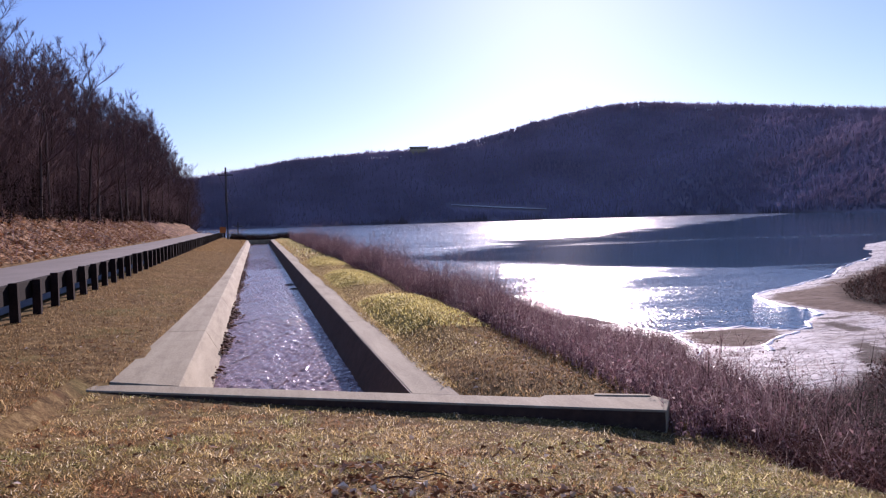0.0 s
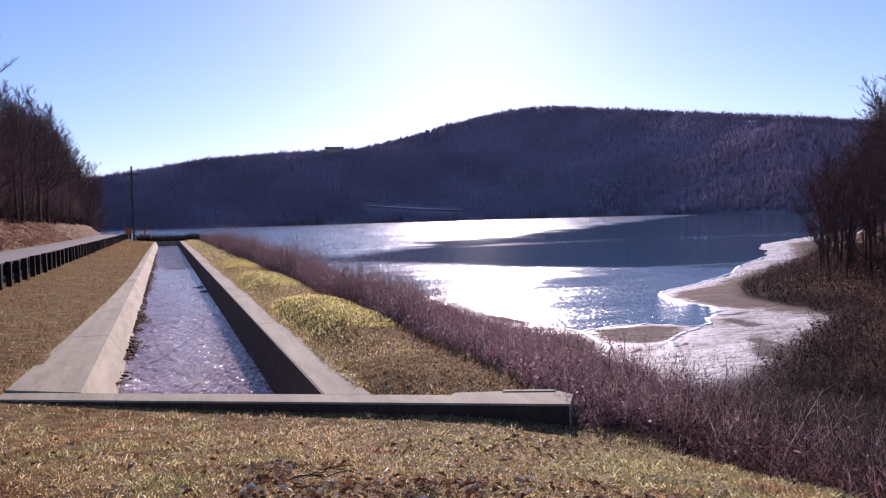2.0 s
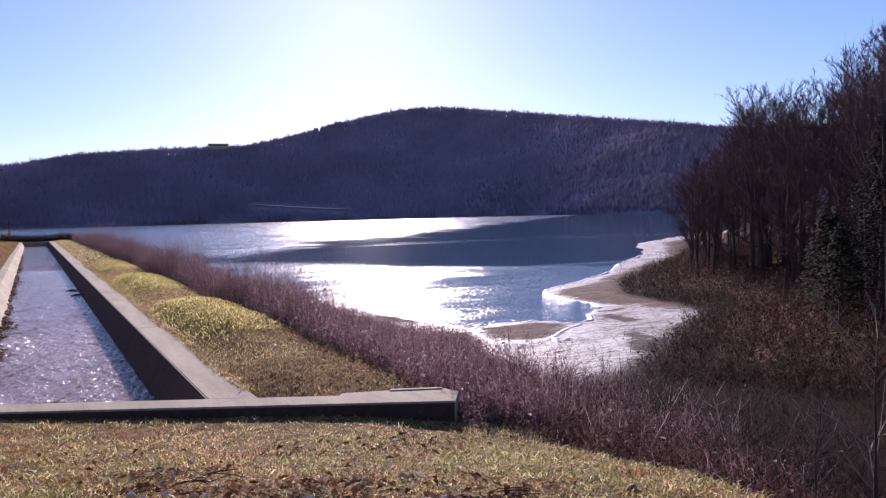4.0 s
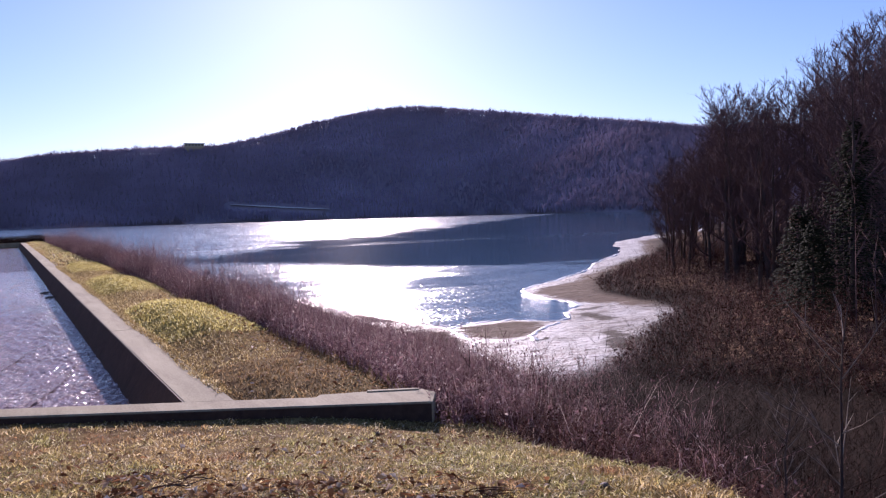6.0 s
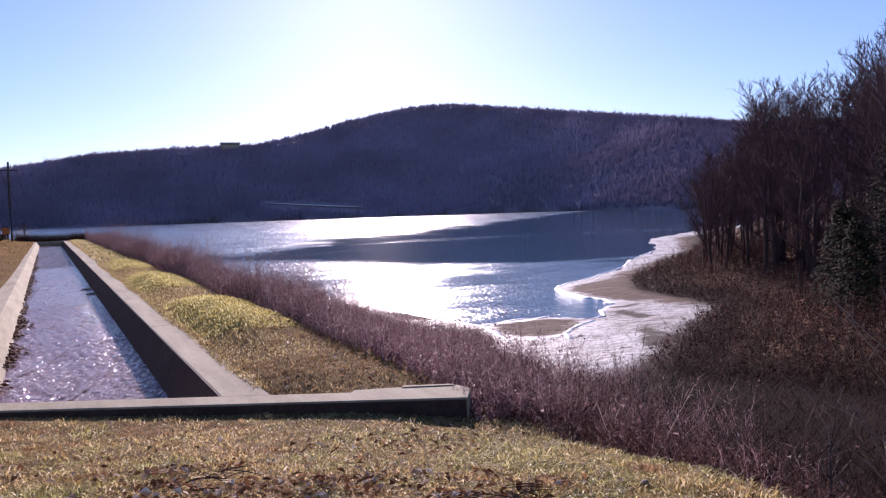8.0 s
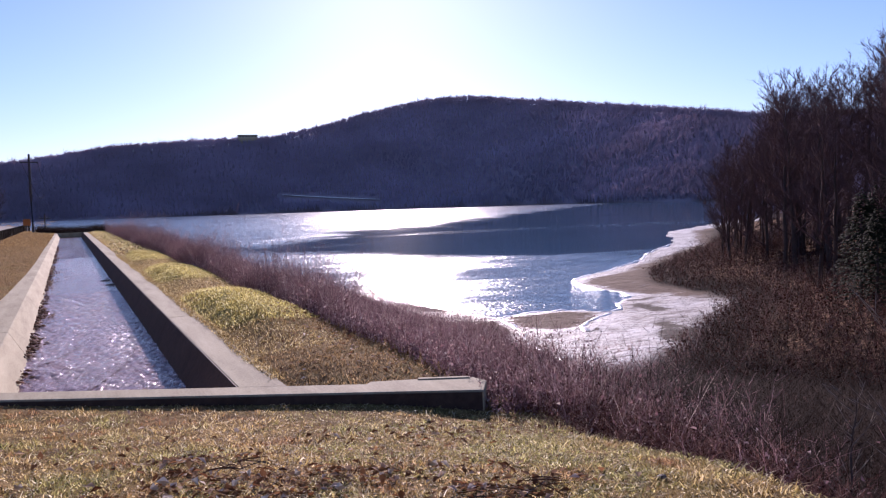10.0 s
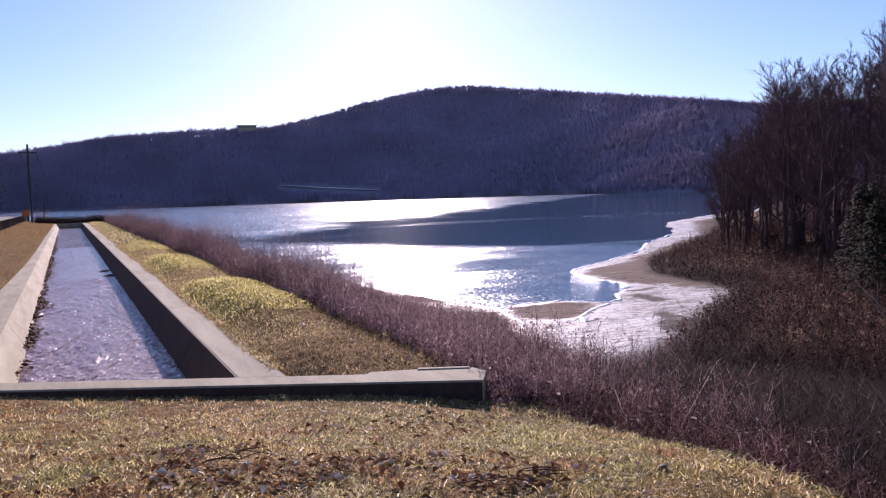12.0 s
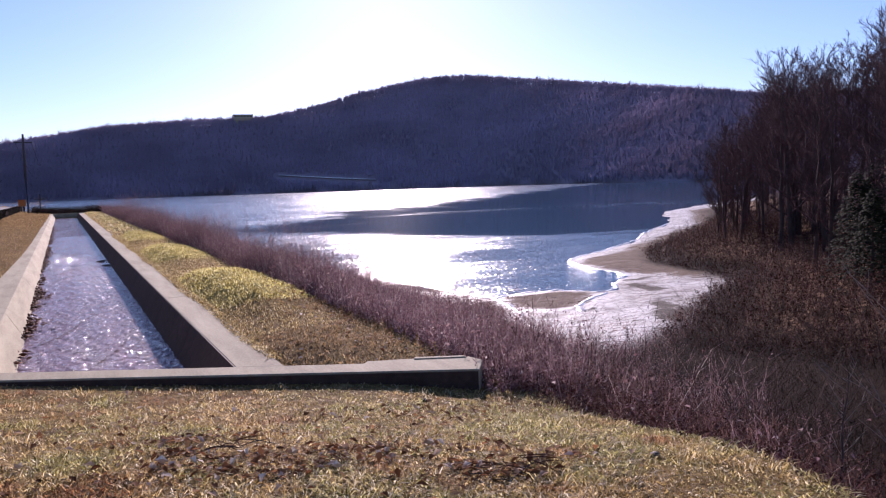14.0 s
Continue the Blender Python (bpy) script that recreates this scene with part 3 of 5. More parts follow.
def build_ground():
    k = 460
    u = np.linspace(-1, 1, k)
    ax = 5.5 * np.sinh(u * math.asinh(2700 / 5.5))
    # closer lines over the flats
    gx, gy = np.meshgrid(np.union1d(ax + 1.5, np.arange(19, 52, 0.32)), np.union1d(ax + 8.0, np.arange(26, 66, 0.4)))
    z, mud, litter, green, brush_shade, hazed_floor = height(gx.ravel(), gy.ravel())
    v = np.stack([gx.ravel(), gy.ravel(), z], 1)
    i = np.arange(gx.size).reshape(gx.shape)
    a, b, c, d = i[:-1, :-1].ravel(), i[:-1, 1:].ravel(), i[1:, 1:].ravel(), i[1:, :-1].ravel()
    t = np.concatenate([np.stack([a, b, c], 1), np.stack([a, c, d], 1)])
    sand, weed = flats(gx.ravel(), gy.ravel())
    me = tri_mesh("ground", v, t, M_GROUND)
    for name, val in (("mud", mud), ("litter", litter), ("green", green), ("brush_shade", brush_shade), ("hazed_floor", hazed_floor), ("sand", sand), ("weed", weed)):
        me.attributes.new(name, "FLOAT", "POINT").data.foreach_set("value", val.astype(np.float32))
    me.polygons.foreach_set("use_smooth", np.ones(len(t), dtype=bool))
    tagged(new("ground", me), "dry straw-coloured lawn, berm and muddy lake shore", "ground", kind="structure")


def build_lake():
    xs, ys = (-700, 1000), (18, 1500)
    me = mesh_of("water", [(xs[0], ys[0], LAKE_Z), (xs[1], ys[0], LAKE_Z), (xs[1], ys[1], LAKE_Z), (xs[0], ys[1], LAKE_Z)], [(0, 1, 2, 3)], M_LAKE)
    return tagged(new("water", me), "blue reservoir water glittering in low sun", "lake", kind="structure")


def build_road():
    ys = np.concatenate([np.arange(-24, 130, 4.0), np.arange(130, 240, 8.0)])
    v, f = [], []
    for i, y in enumerate(ys):
        bend = -0.0022 * max(y - 110, 0) ** 2
        for x, dz in ((-11.1, -0.03), (-10.8, 0.05), (-8.0, 0.09), (-5.3, 0.06), (-5.0, -0.03)):
            v.append((x + bend, y, 0.36 + dz))
        if i:
            k = 5 * i
            f += [(k - 5 + j, k - 4 + j, k + 1 + j, k + j) for j in range(4)]
    tagged(new("road", mesh_of("road", v, f, M_ASPHALT, True)), "worn pale grey asphalt road beside the wood", "road", kind="structure")


build_ground()
lake = build_lake()
build_road()


# ---- the concrete channel and its cross wall ----
def thing(name, label, category, at=(0, 0, 0), group="", kind=""):
    ob = new(name)
    ob.empty_display_size = 0.2
    ob.location = at
    return tagged(ob, label, category, group, kind)


def build_channel():
    ch = thing("spillway_channel", "weathered concrete spillway channel with sloping walls", "channel")
    back = lambda x: wall_line(x) + 0.416
    joints = [None, 15, 22, 29, 37, 46, 56, 67, 80, 95]
    for a, b in zip(joints, joints[1:]):
        y0, y1 = (back if a is None else a + 0.006), b - 0.006
        part("wall_panel", swept([(1.66, 0.0), (2.16, 0.0), (2.16, -0.9), (1.333, -0.9), (1.333, -0.66)], y0, y1, 0.012), M_CONCRETE, ch)
        # thin facing on the wall's shaded side, darkened in its colour
        part("wall_face", swept([(1.648, -0.008), (1.66, -0.008), (1.345, -0.65), (1.325, -0.65)], y0, y1), M_SHADED_FACE, ch, "mottled wall face with its shade put into the colour")
        o0, o1 = apron_edge(9.9 if a is None else a), apron_edge(b)
        bm = swept([(-1.0, 0.0), (-0.62, -0.68), (-0.62, -0.9), (-1.9, -0.9), (-1.9, 0.025)], y0, y1)
        mid = sum(v.co.y for v in bm.verts) / len(bm.verts)
        for v in bm.verts:
            if v.co.x < -1.5:
                v.co.x = o0 if v.co.y < mid else o1
                v.co.y = (wall_line(o0) + 0.416) if (a is None and v.co.y < mid) else v.co.y
        bmesh.ops.bevel(bm, geom=bm.edges[:], offset=0.012, segments=1, affect="EDGES")
        part("wall_panel", bm, M_CONCRETE, ch)
    part("channel_floor", swept([(-0.7, -0.62), (-0.7, -0.85), (1.4, -0.85), (1.4, -0.62)], back, 95), M_CONCRETE, ch)
    part("end_wall", box(-1.9, 2.3, 95.0, 95.35, -0.9, 0.02, 0.02), M_CONCRETE, ch)
    xs = np.linspace(-1.0, 1.62, 120)
    ys = np.concatenate([np.arange(-1.6, 20, 0.03), np.arange(20, 42, 0.08), np.arange(42, 95, 0.5)])
    gx, gy = np.meshgrid(xs, ys)
    rng = np.random.RandomState(17)
    z = np.zeros_like(gx)
    for i in range(34):
        a = rng.normal(-0.4, 0.8)  # crests lie aslant the current
        k = 2 * np.pi / rng.choice([rng.uniform(0.07, 0.13), rng.uniform(0.07, 0.13), rng.uniform(0.15, 0.3)])
        ph = rng.uniform(0, 6.28)
        swell = 0.5 + 0.5 * field(gx, gy, 2.6, 100 + i)
        z += swell * (0.16 / k) * np.sin(k * (gx * np.cos(a) + gy * np.sin(a)) + ph + 0.5 * np.sin(1.7 * gy + ph))
    z *= np.where(gy < 20, 0.85, np.where(gy < 42, 0.65, 0.2))
    k, m = gx.shape
    i = np.arange(k * m).reshape(k, m)
    a, b, c, d = i[:-1, :-1].ravel(), i[:-1, 1:].ravel(), i[1:, 1:].ravel(), i[1:, :-1].ravel()
    t = np.concatenate([np.stack([a, b, c], 1), np.stack([a, c, d], 1)])
    me = tri_mesh("channel_water", np.stack([gx.ravel(), gy.ravel(), z.ravel() - 0.485], 1), t, M_CHANNEL)
    me.polygons.foreach_set("use_smooth", np.ones(len(t), dtype=bool))
    return tagged(new("channel_water", me), "shallow rippled silty water running in the channel", "water", kind="structure")


def build_cross_wall():
    w = thing("cross_wall", "low weathered concrete wall across the channel head", "wall")
    d = Vector((1, -0.552)).normalized()
    nrm = Vector((0.552, 1)).normalized()
    a = Vector((-2.2, wall_line(-2.2)))
    e = Vector((3.92, wall_line(3.92)))
    b = a + d * ((e - a).length - 1.3)
    t = 0.36
    out = [a, e, e + nrm * 0.44 + d * 0.04, e + nrm * 0.68 - d * 0.16, b + nrm * 0.5, b + nrm * t, a + nrm * t]
    part("coping", prism([tuple(p) for p in out], -0.9, 0.0, 0.015), M_CONCRETE, w)
    # thin slab over the front, its shade painted in as darker concrete
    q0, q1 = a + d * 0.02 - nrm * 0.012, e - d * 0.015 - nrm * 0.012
    part("front_face", prism([tuple(p) for p in (q0, q1, q1 + nrm * 0.03, q0 + nrm * 0.03)], -0.85, -0.02), M_SHADED_FACE, w, "mottled front face with its shade put into the colour")
    s0 = e - d * 0.75 + nrm * 0.52
    part("edge_strip", prism([tuple(p) for p in (s0, s0 + d * 0.6 + nrm * 0.04, s0 + d * 0.57 + nrm * 0.11, s0 + nrm * 0.08)], -0.3, 0.012, 0.006), M_CONCRETE, w)


channel_water = build_channel()
build_cross_wall()


def build_guard_rail():
    g = thing("guard_rail", "dark timber guard rail on square posts along the road", "guard rail")
    y0, step, count = 8.65, 1.46, 74
    first = part("post", box(-0.08, 0.08, -0.075, 0.075, -0.4, 0.74, 0.01), M_TIMBER, g)
    rng = random.Random(4)
    for i in range(count):
        p = first if i == 0 else new("post", first.data)
        p.parent = g
        p.matrix_basis = pose(-4.5 + rng.uniform(-0.02, 0.02), y0 + i * step, 0.26 + rng.uniform(-0.02, 0.03), rng.uniform(-1, 1), rng.uniform(-1.5, 1.5), rng.uniform(-3, 3))
    for i in range(0, count - 1, 4):
        k = min(4, count - 1 - i)
        part("rail", box(-4.70, -4.585, y0 + i * step - 0.02, y0 + (i + k) * step - 0.03, 0.60, 0.97, 0.012), M_RAIL, g)


def build_pole(x, y, h, label):
    z = ground_z(x, y)
    p = thing("utility_pole", label, "utility pole", (x, y, z))
    v, t = tube([Vector((0, 0, -0.5)), Vector((-0.02, 0, h * 0.5)), Vector((0.03, 0, h))], [0.17, 0.14, 0.11], 10)
    shaft = new("shaft", mesh_of("shaft", v, t, M_POLE, True))
    shaft.parent = p
    part("crossarm", box(-0.9, 0.9, -0.17, -0.06, h - 1.0, h - 0.86, 0.01), M_POLE, p)
    for ix in (-0.8, -0.3, 0.3, 0.8):
        v, t = tube([Vector((ix, -0.11, h - 0.86)), Vector((ix, -0.11, h - 0.74)), Vector((ix, -0.11, h - 0.68))], [0.035, 0.05, 0.02], 8)
        o = new("insulator", mesh_of("insulator", v, t, M_STEEL, True))
        o.parent = p
    return p


build_guard_rail()
build_pole(-3.35, 96.0, 8.8, "grey wooden utility pole with a crossarm")
build_pole(-3.4, 152.0, 8.4, "distant grey wooden utility pole by the road")


# ---- trees ----
def grow_tree(seed, h, crown_start, spread, twigs=4):
    """Trunk and crown of a bare winter tree: limbs fork three times into fine twigs."""
    rng = random.Random(seed)
    trunk, crown = Soup(), Soup()
    pts, lean = [], Vector((rng.uniform(-0.06, 0.06), rng.uniform(-0.06, 0.06), 0))
    k = 9
    for i in range(k + 1):
        f = i / k
        pts.append(Vector((lean.x * h * f + rng.uniform(-1, 1) * 0.012 * h * f, lean.y * h * f + rng.uniform(-1, 1) * 0.012 * h * f, h * 0.93 * f - 0.3 * (1 - f))))
    r0 = 0.014 * h
    rad = [r0 * (1.5 if i == 0 else 1) * (1 - 0.93 * i / k) for i in range(k + 1)]
    trunk.add(*tube(pts, rad, 7))

    def at(f):
        i = min(int(f * k), k - 1)
        return pts[i].lerp(pts[i + 1], f * k - i)

    def limb(base, way, length, r, depth):
        n = (4, 3, 1)[depth]
        p, ps = base.copy(), [base.copy()]
        d = way.normalized()
        for i in range(n):
            d = (d + Vector((rng.uniform(-1, 1), rng.uniform(-1, 1), rng.uniform(-0.4, 1))) * 0.22).normalized()
            p = p + d * (length / n)
            ps.append(p.copy())
        crown.add(*tube(ps, [r * (1 - 0.85 * i / n) + (0.006, 0.009, 0.008)[depth] for i in range(n + 1)], 4 if depth == 0 else 3))
        if depth >= 2:
            return
        m = rng.randint(5, 7) if depth == 0 else rng.randint(4, 5)
        for j in range(m):
            f = 0.25 + 0.75 * (j + rng.random()) / m
            i = min(int(f * n), n - 1)
            q = ps[i].lerp(ps[i + 1], f * n - i)
            side = Vector((rng.uniform(-1, 1), rng.uniform(-1, 1), rng.uniform(-0.2, 0.9))).normalized()
            limb(q, (d * 0.75 + side * 0.8), length * rng.uniform(0.32, 0.55) * (1.15 - 0.4 * f), r * 0.45, depth + 1)
        if depth == 1:
            for j in range(twigs * 4):
                i = rng.randrange(n)
                q = ps[i].lerp(ps[i + 1], rng.random())
                side = Vector((rng.uniform(-1, 1), rng.uniform(-1, 1), rng.uniform(-0.3, 1))).normalized()
                tip = q + (d * 0.4 + side * 0.8) * length * rng.uniform(0.3, 0.75)
                w = Vector((rng.uniform(-1, 1), rng.uniform(-1, 1), rng.uniform(-1, 1))).normalized() * 0.013
                crown.add([q + w, q - w, tip], [(0, 1, 2)])
            for j in range(twigs):
                q = ps[rng.randint(1, n)]
                side = Vector((rng.uniform(-1, 1), rng.uniform(-1, 1), rng.uniform(-0.1, 1))).normalized()
                tip = q + (d * 0.5 + side * 0.7) * length * rng.uniform(0.35, 0.7)
                crown.add([q + Vector((0.013, 0, 0)), q + Vector((-0.007, 0.012, 0)), q + Vector((-0.007, -0.012, 0)), tip], [(0, 1, 3), (1, 2, 3), (2, 0, 3)])

    m = int(9 + h * 0.35)
    for j in range(m):
        f = crown_start + (0.97 - crown_start) * (j + rng.random() * 0.8) / m
        a = j * 2.4 + rng.uniform(-0.5, 0.5)
        up = 0.35 + 0.9 * f
        length = spread * h * (1.05 - 0.55 * abs(f - 0.55) * 2 * (1 if f > 0.55 else 0.6)) * rng.uniform(0.75, 1.15)
        limb(at(f), Vector((math.cos(a), math.sin(a), up)), length, r0 * 0.42 * (1.15 - f), 0)
    return trunk, crown


def tree_thing(seed, h, crown_start, spread, label, twigs=3):
    trunk, crown = grow_tree(seed, h, crown_start, spread, twigs)
    t = thing("tree", label, "tree")
    for name, soup, m in (("trunk", trunk, M_BARK), ("crown", crown, M_TWIG)):
        o = new(name, tri_mesh(name, soup.v, soup.t, m))
        o.parent = t
    return t


def forest():
    kinds = [tree_thing(i, 14.0, (0.2, 0.32, 0.14, 0.26, 0.22)[i], (0.27, 0.24, 0.3, 0.26, 0.32)[i], "bare grey-brown deciduous tree in winter") for i in range(5)]
    rng = random.Random(12)
    used = set()

    def plant(x, y, h, group, label=""):
        i = rng.randrange(5)
        m = Matrix.Translation((x, y, ground_z(x, y) - 0.1)) @ Matrix.Rotation(rng.uniform(0, 6.28), 4, "Z")
        if i not in used:
            used.add(i)
            t = kinds[i]
            t.matrix_basis = m
        else:
            t = copy_thing(kinds[i], m)
        t.scale = [h / 14.0 * rng.uniform(0.9, 1.1)] * 2 + [h / 14.0]
        tagged(t, label, group=group)

    def skyline(x, y, azs, els):
        d, az = math.hypot(x, y), math.degrees(math.atan2(x, y))
        return 2 + d * math.tan(radians(float(np.interp(az, azs, els))))

    # the wood above the road: its skyline falls away along the road
    LEFT_AZ, LEFT_EL = [-40, -30, -20, -16, -13.0, -11.7, -9.6, -7.8, -6.0, -4.8, -4.2], [17, 16, 14, 12.9, 12.0, 10.8, 9.6, 8.5, 6.3, 4.4, 2.5]
    for row, (dx, n) in enumerate(((-16.2, 46), (-18.5, 38), (-22.0, 32), (-27, 24), (-34, 16))):
        for j in range(n):
            y = 24 + (j + rng.random()) * 190 / n
            x = dx + rng.uniform(-1.2, 1.2)
            h = (skyline(x, y, LEFT_AZ, LEFT_EL) - ground_z(x, y)) * rng.uniform(0.80, 1.0)
            if rng.random() < 0.03:
                h *= 1.12
            if h > 4.5:
                plant(x, y, min(h, 17), "trees above the road")
    for x, y, h in ((-17.0, 60.0, 15.6), (-17.2, 88.0, 17.6)):
        plant(x, y, h, "trees above the road", "tall bare tree standing above the wood")
    # the wooded bank across the mud flats
    RIGHT_AZ, RIGHT_EL = [45.5, 47.5, 49.6, 50.8, 52, 55, 57, 59.5, 66], [0.0, 3.0, 4.6, 7.4, 8.0, 8.0, 9.2, 11.2, 12.6]
    spots = [(39.5, 23.7), (43.5, 24.5), (47, 30), (63.5, 56.3), (66.5, 53), (69, 58), (60, 47), (52, 38), (46, 27), (57, 35)]
    while len(spots) < 104:
        a, r = radians(rng.uniform(46.9, 66)), rng.uniform(54, 118)
        x, y = r * math.sin(a), r * math.cos(a)
        if off_line(np.array([x]), np.array([y]), FOOT, FOOT_END)[0] > 4:
            spots.append((x, y))
    for x, y in spots:
        h = (skyline(x, y, RIGHT_AZ, RIGHT_EL) - ground_z(x, y)) * rng.uniform(0.78, 1.04)
        if h > 4:
            plant(x, y, min(h, 20), "trees on the far bank")


forest()


# ---- brush, grass and leaves ----
def stalks(name, xs, ys, hs, mat, rng, lean=0.22, width=0.006, twigs=4, label="", category="brush", base=None, flecks=0, fleck=0.014):
    """Upright dry stems with side twigs, three-sided and tapering."""
    n = len(xs)
    z = height(xs, ys)[0] if base is None else base
    v, t = [], []
    ang = np.array([0, 2.094, 4.189])
    ring = np.stack([np.cos(ang), np.sin(ang), ang * 0], 1)
    foot = np.stack([xs, ys, z - 0.05], 1)
    bend = np.stack([rng.normal(0, lean, n), rng.normal(0, lean, n), np.ones(n)], 1)
    tip = foot + bend * hs[:, None]
    mid = foot + bend * hs[:, None] * 0.5 + np.stack([rng.normal(0, 0.04, n), rng.normal(0, 0.04, n), np.zeros(n)], 1) * hs[:, None]
    w = width * rng.uniform(0.7, 1.4, n)
    def cones(a, b, w):
        k = len(a)
        verts = np.concatenate([a[:, None] + ring[None] * w[:, None, None], b[:, None]], 1)
        idx = np.arange(k)[:, None] * 4
        tri = np.concatenate([idx + np.array([[0, 1, 3]]), idx + np.array([[1, 2, 3]]), idx + np.array([[2, 0, 3]])])
        return verts.reshape(-1, 3), tri
    packs = [cones(foot, tip, w)]
    for k in range(twigs):
        f = rng.uniform(0.25, 0.95, n)[:, None]
        q = foot + (tip - foot) * f
        d = np.stack([rng.normal(0, 1, n), rng.normal(0, 1, n), rng.uniform(0.2, 1.6, n)], 1)
        d /= np.linalg.norm(d, axis=1)[:, None]
        packs.append(cones(q, q + d * (hs * rng.uniform(0.18, 0.5, n))[:, None], w * 0.6))
    for k in range(flecks):
        q = foot + (tip - foot) * rng.uniform(0.2, 1.0, n)[:, None] + rng.normal(0, 0.06, (n, 3)) * hs[:, None]
        d, e = rng.normal(0, fleck, (n, 3)), rng.normal(0, fleck, (n, 3))
        packs.append((np.stack([q, q + d, q + e + d * 0.4, q + e], 1).reshape(-1, 3), np.concatenate([np.arange(n)[:, None] * 4 + np.array([[0, 1, 2]]), np.arange(n)[:, None] * 4 + np.array([[0, 2, 3]])])))
    off = 0
    for a, b in packs:
        v.append(a)
        t.append(b + off)
        off += len(a)
    return tagged(new(name, tri_mesh(name, np.concatenate(v), np.concatenate(t), mat)), label, category, kind="stuff")


def blades(name, xs, ys, hs, mat, rng, width, flop, label, category, floor=-99.0):
    n = len(xs)
    z = np.maximum(height(xs, ys)[0], floor)
    a = rng.uniform(0, 2 * np.pi, n)
    side = np.stack([np.cos(a), np.sin(a), np.zeros(n)], 1) * (width * rng.uniform(0.6, 1.5, n))[:, None]
    foot = np.stack([xs, ys, z - 0.008], 1)
    b = rng.uniform(0, 2 * np.pi, n)
    out = np.stack([np.cos(b), np.sin(b), np.zeros(n)], 1) * (hs * flop * rng.uniform(0.3, 1.3, n))[:, None]
    mid = foot + out * 0.35 + np.stack([np.zeros(n), np.zeros(n), hs * 0.65], 1)
    tip = foot + out + np.stack([np.zeros(n), np.zeros(n), hs * rng.uniform(0.45, 1.0, n)], 1)
    v = np.stack([foot - side, foot + side, mid + side * 0.7, mid - side * 0.7, tip], 1).reshape(-1, 3)
    i = np.arange(n)[:, None] * 5
    t = np.concatenate([i + np.array([[0, 1, 2]]), i + np.array([[0, 2, 3]]), i + np.array([[3, 2, 4]])])
    return tagged(new(name, tri_mesh(name, v, t, mat)), label, category, kind="stuff")


def leaves(rng, near, bank):
    """Curled dead leaves, folded along the midrib, on the lawn, berm and road bank."""
    x, y = scatter(rng, near, -5, 5.2, 2.4, 22, lambda x, y: ((y < wall_line(x) - 0.03) | (x > 2.3) | (x < -2.0)) & (field(x, y, 1.2, 61) + rng.uniform(-0.35, 0.35, len(x)) > 0.12))
    drift = [(rng.normal(cx, sx, k), rng.normal(cy, sy, k)) for cx, cy, sx, sy, k in ((0.75, 4.5, 0.6, 0.14, 150), (1.5, 4.15, 0.5, 0.10, 130), (2.2, 3.5, 0.3, 0.12, 120), (0.7, 5.3, 0.25, 0.12, 90), (2.9, 5.8, 0.5, 0.3, 160), (0.60, 5.32, 0.09, 0.05, 34), (0.72, 4.26, 0.09, 0.05, 34), (1.02, 3.99, 0.09, 0.05, 34), (0.64, 4.83, 0.09, 0.05, 34), (1.30, 4.07, 0.09, 0.05, 34), (2.02, 3.63, 0.09, 0.05, 34), (2.21, 3.31, 0.09, 0.05, 34), (1.50, 4.41, 0.09, 0.05, 34), (3.9, 11.5, 0.35, 1.6, 380), (4.0, 8.2, 0.4, 0.5, 120))]
    x, y = np.concatenate([x] + [q[0] for q in drift]), np.concatenate([y] + [q[1] for q in drift])
    bx, by = rng.uniform(-17.0, -11.3, bank), rng.uniform(20, 110, bank)
    x, y, size = np.concatenate([x, bx]), np.concatenate([y, by]), np.concatenate([rng.uniform(0.014, 0.042, len(x)), rng.uniform(0.06, 0.17, bank)])
    n = len(x)
    z = height(x, y)[0] + 0.012
    a = rng.uniform(0, 2 * np.pi, n)
    d = np.stack([np.cos(a), np.sin(a), rng.normal(0, 0.35, n)], 1) * size[:, None]
    w = np.stack([-np.sin(a), np.cos(a), rng.uniform(0.1, 1.1, n)], 1) * (size * 0.55)[:, None]
    w2 = np.stack([np.sin(a), -np.cos(a), rng.uniform(0.1, 1.1, n)], 1) * (size * 0.55)[:, None]
    p = np.stack([x, y, z + size * 0.35], 1)
    v = np.stack([p - d, p + w, p + d, p + w2, p + d * 0.1], 1).reshape(-1, 3)
    i = np.arange(n)[:, None] * 5
    t = np.concatenate([i + np.array([[0, 4, 1]]), i + np.array([[1, 4, 2]]), i + np.array([[2, 4, 3]]), i + np.array([[3, 4, 0]])])
    tagged(new("dead_leaves", tri_mesh("dead_leaves", v, t, M_LEAF)), "curled brown and pale dead leaves on the grass", "leaves", kind="stuff")


def scatter(rng, n, x0, x1, y0, y1, keep=None):
    xs, ys = rng.uniform(x0, x1, n), rng.uniform(y0, y1, n)
    if keep is not None:
        ok = keep(xs, ys)
        xs, ys = xs[ok], ys[ok]
    return xs, ys


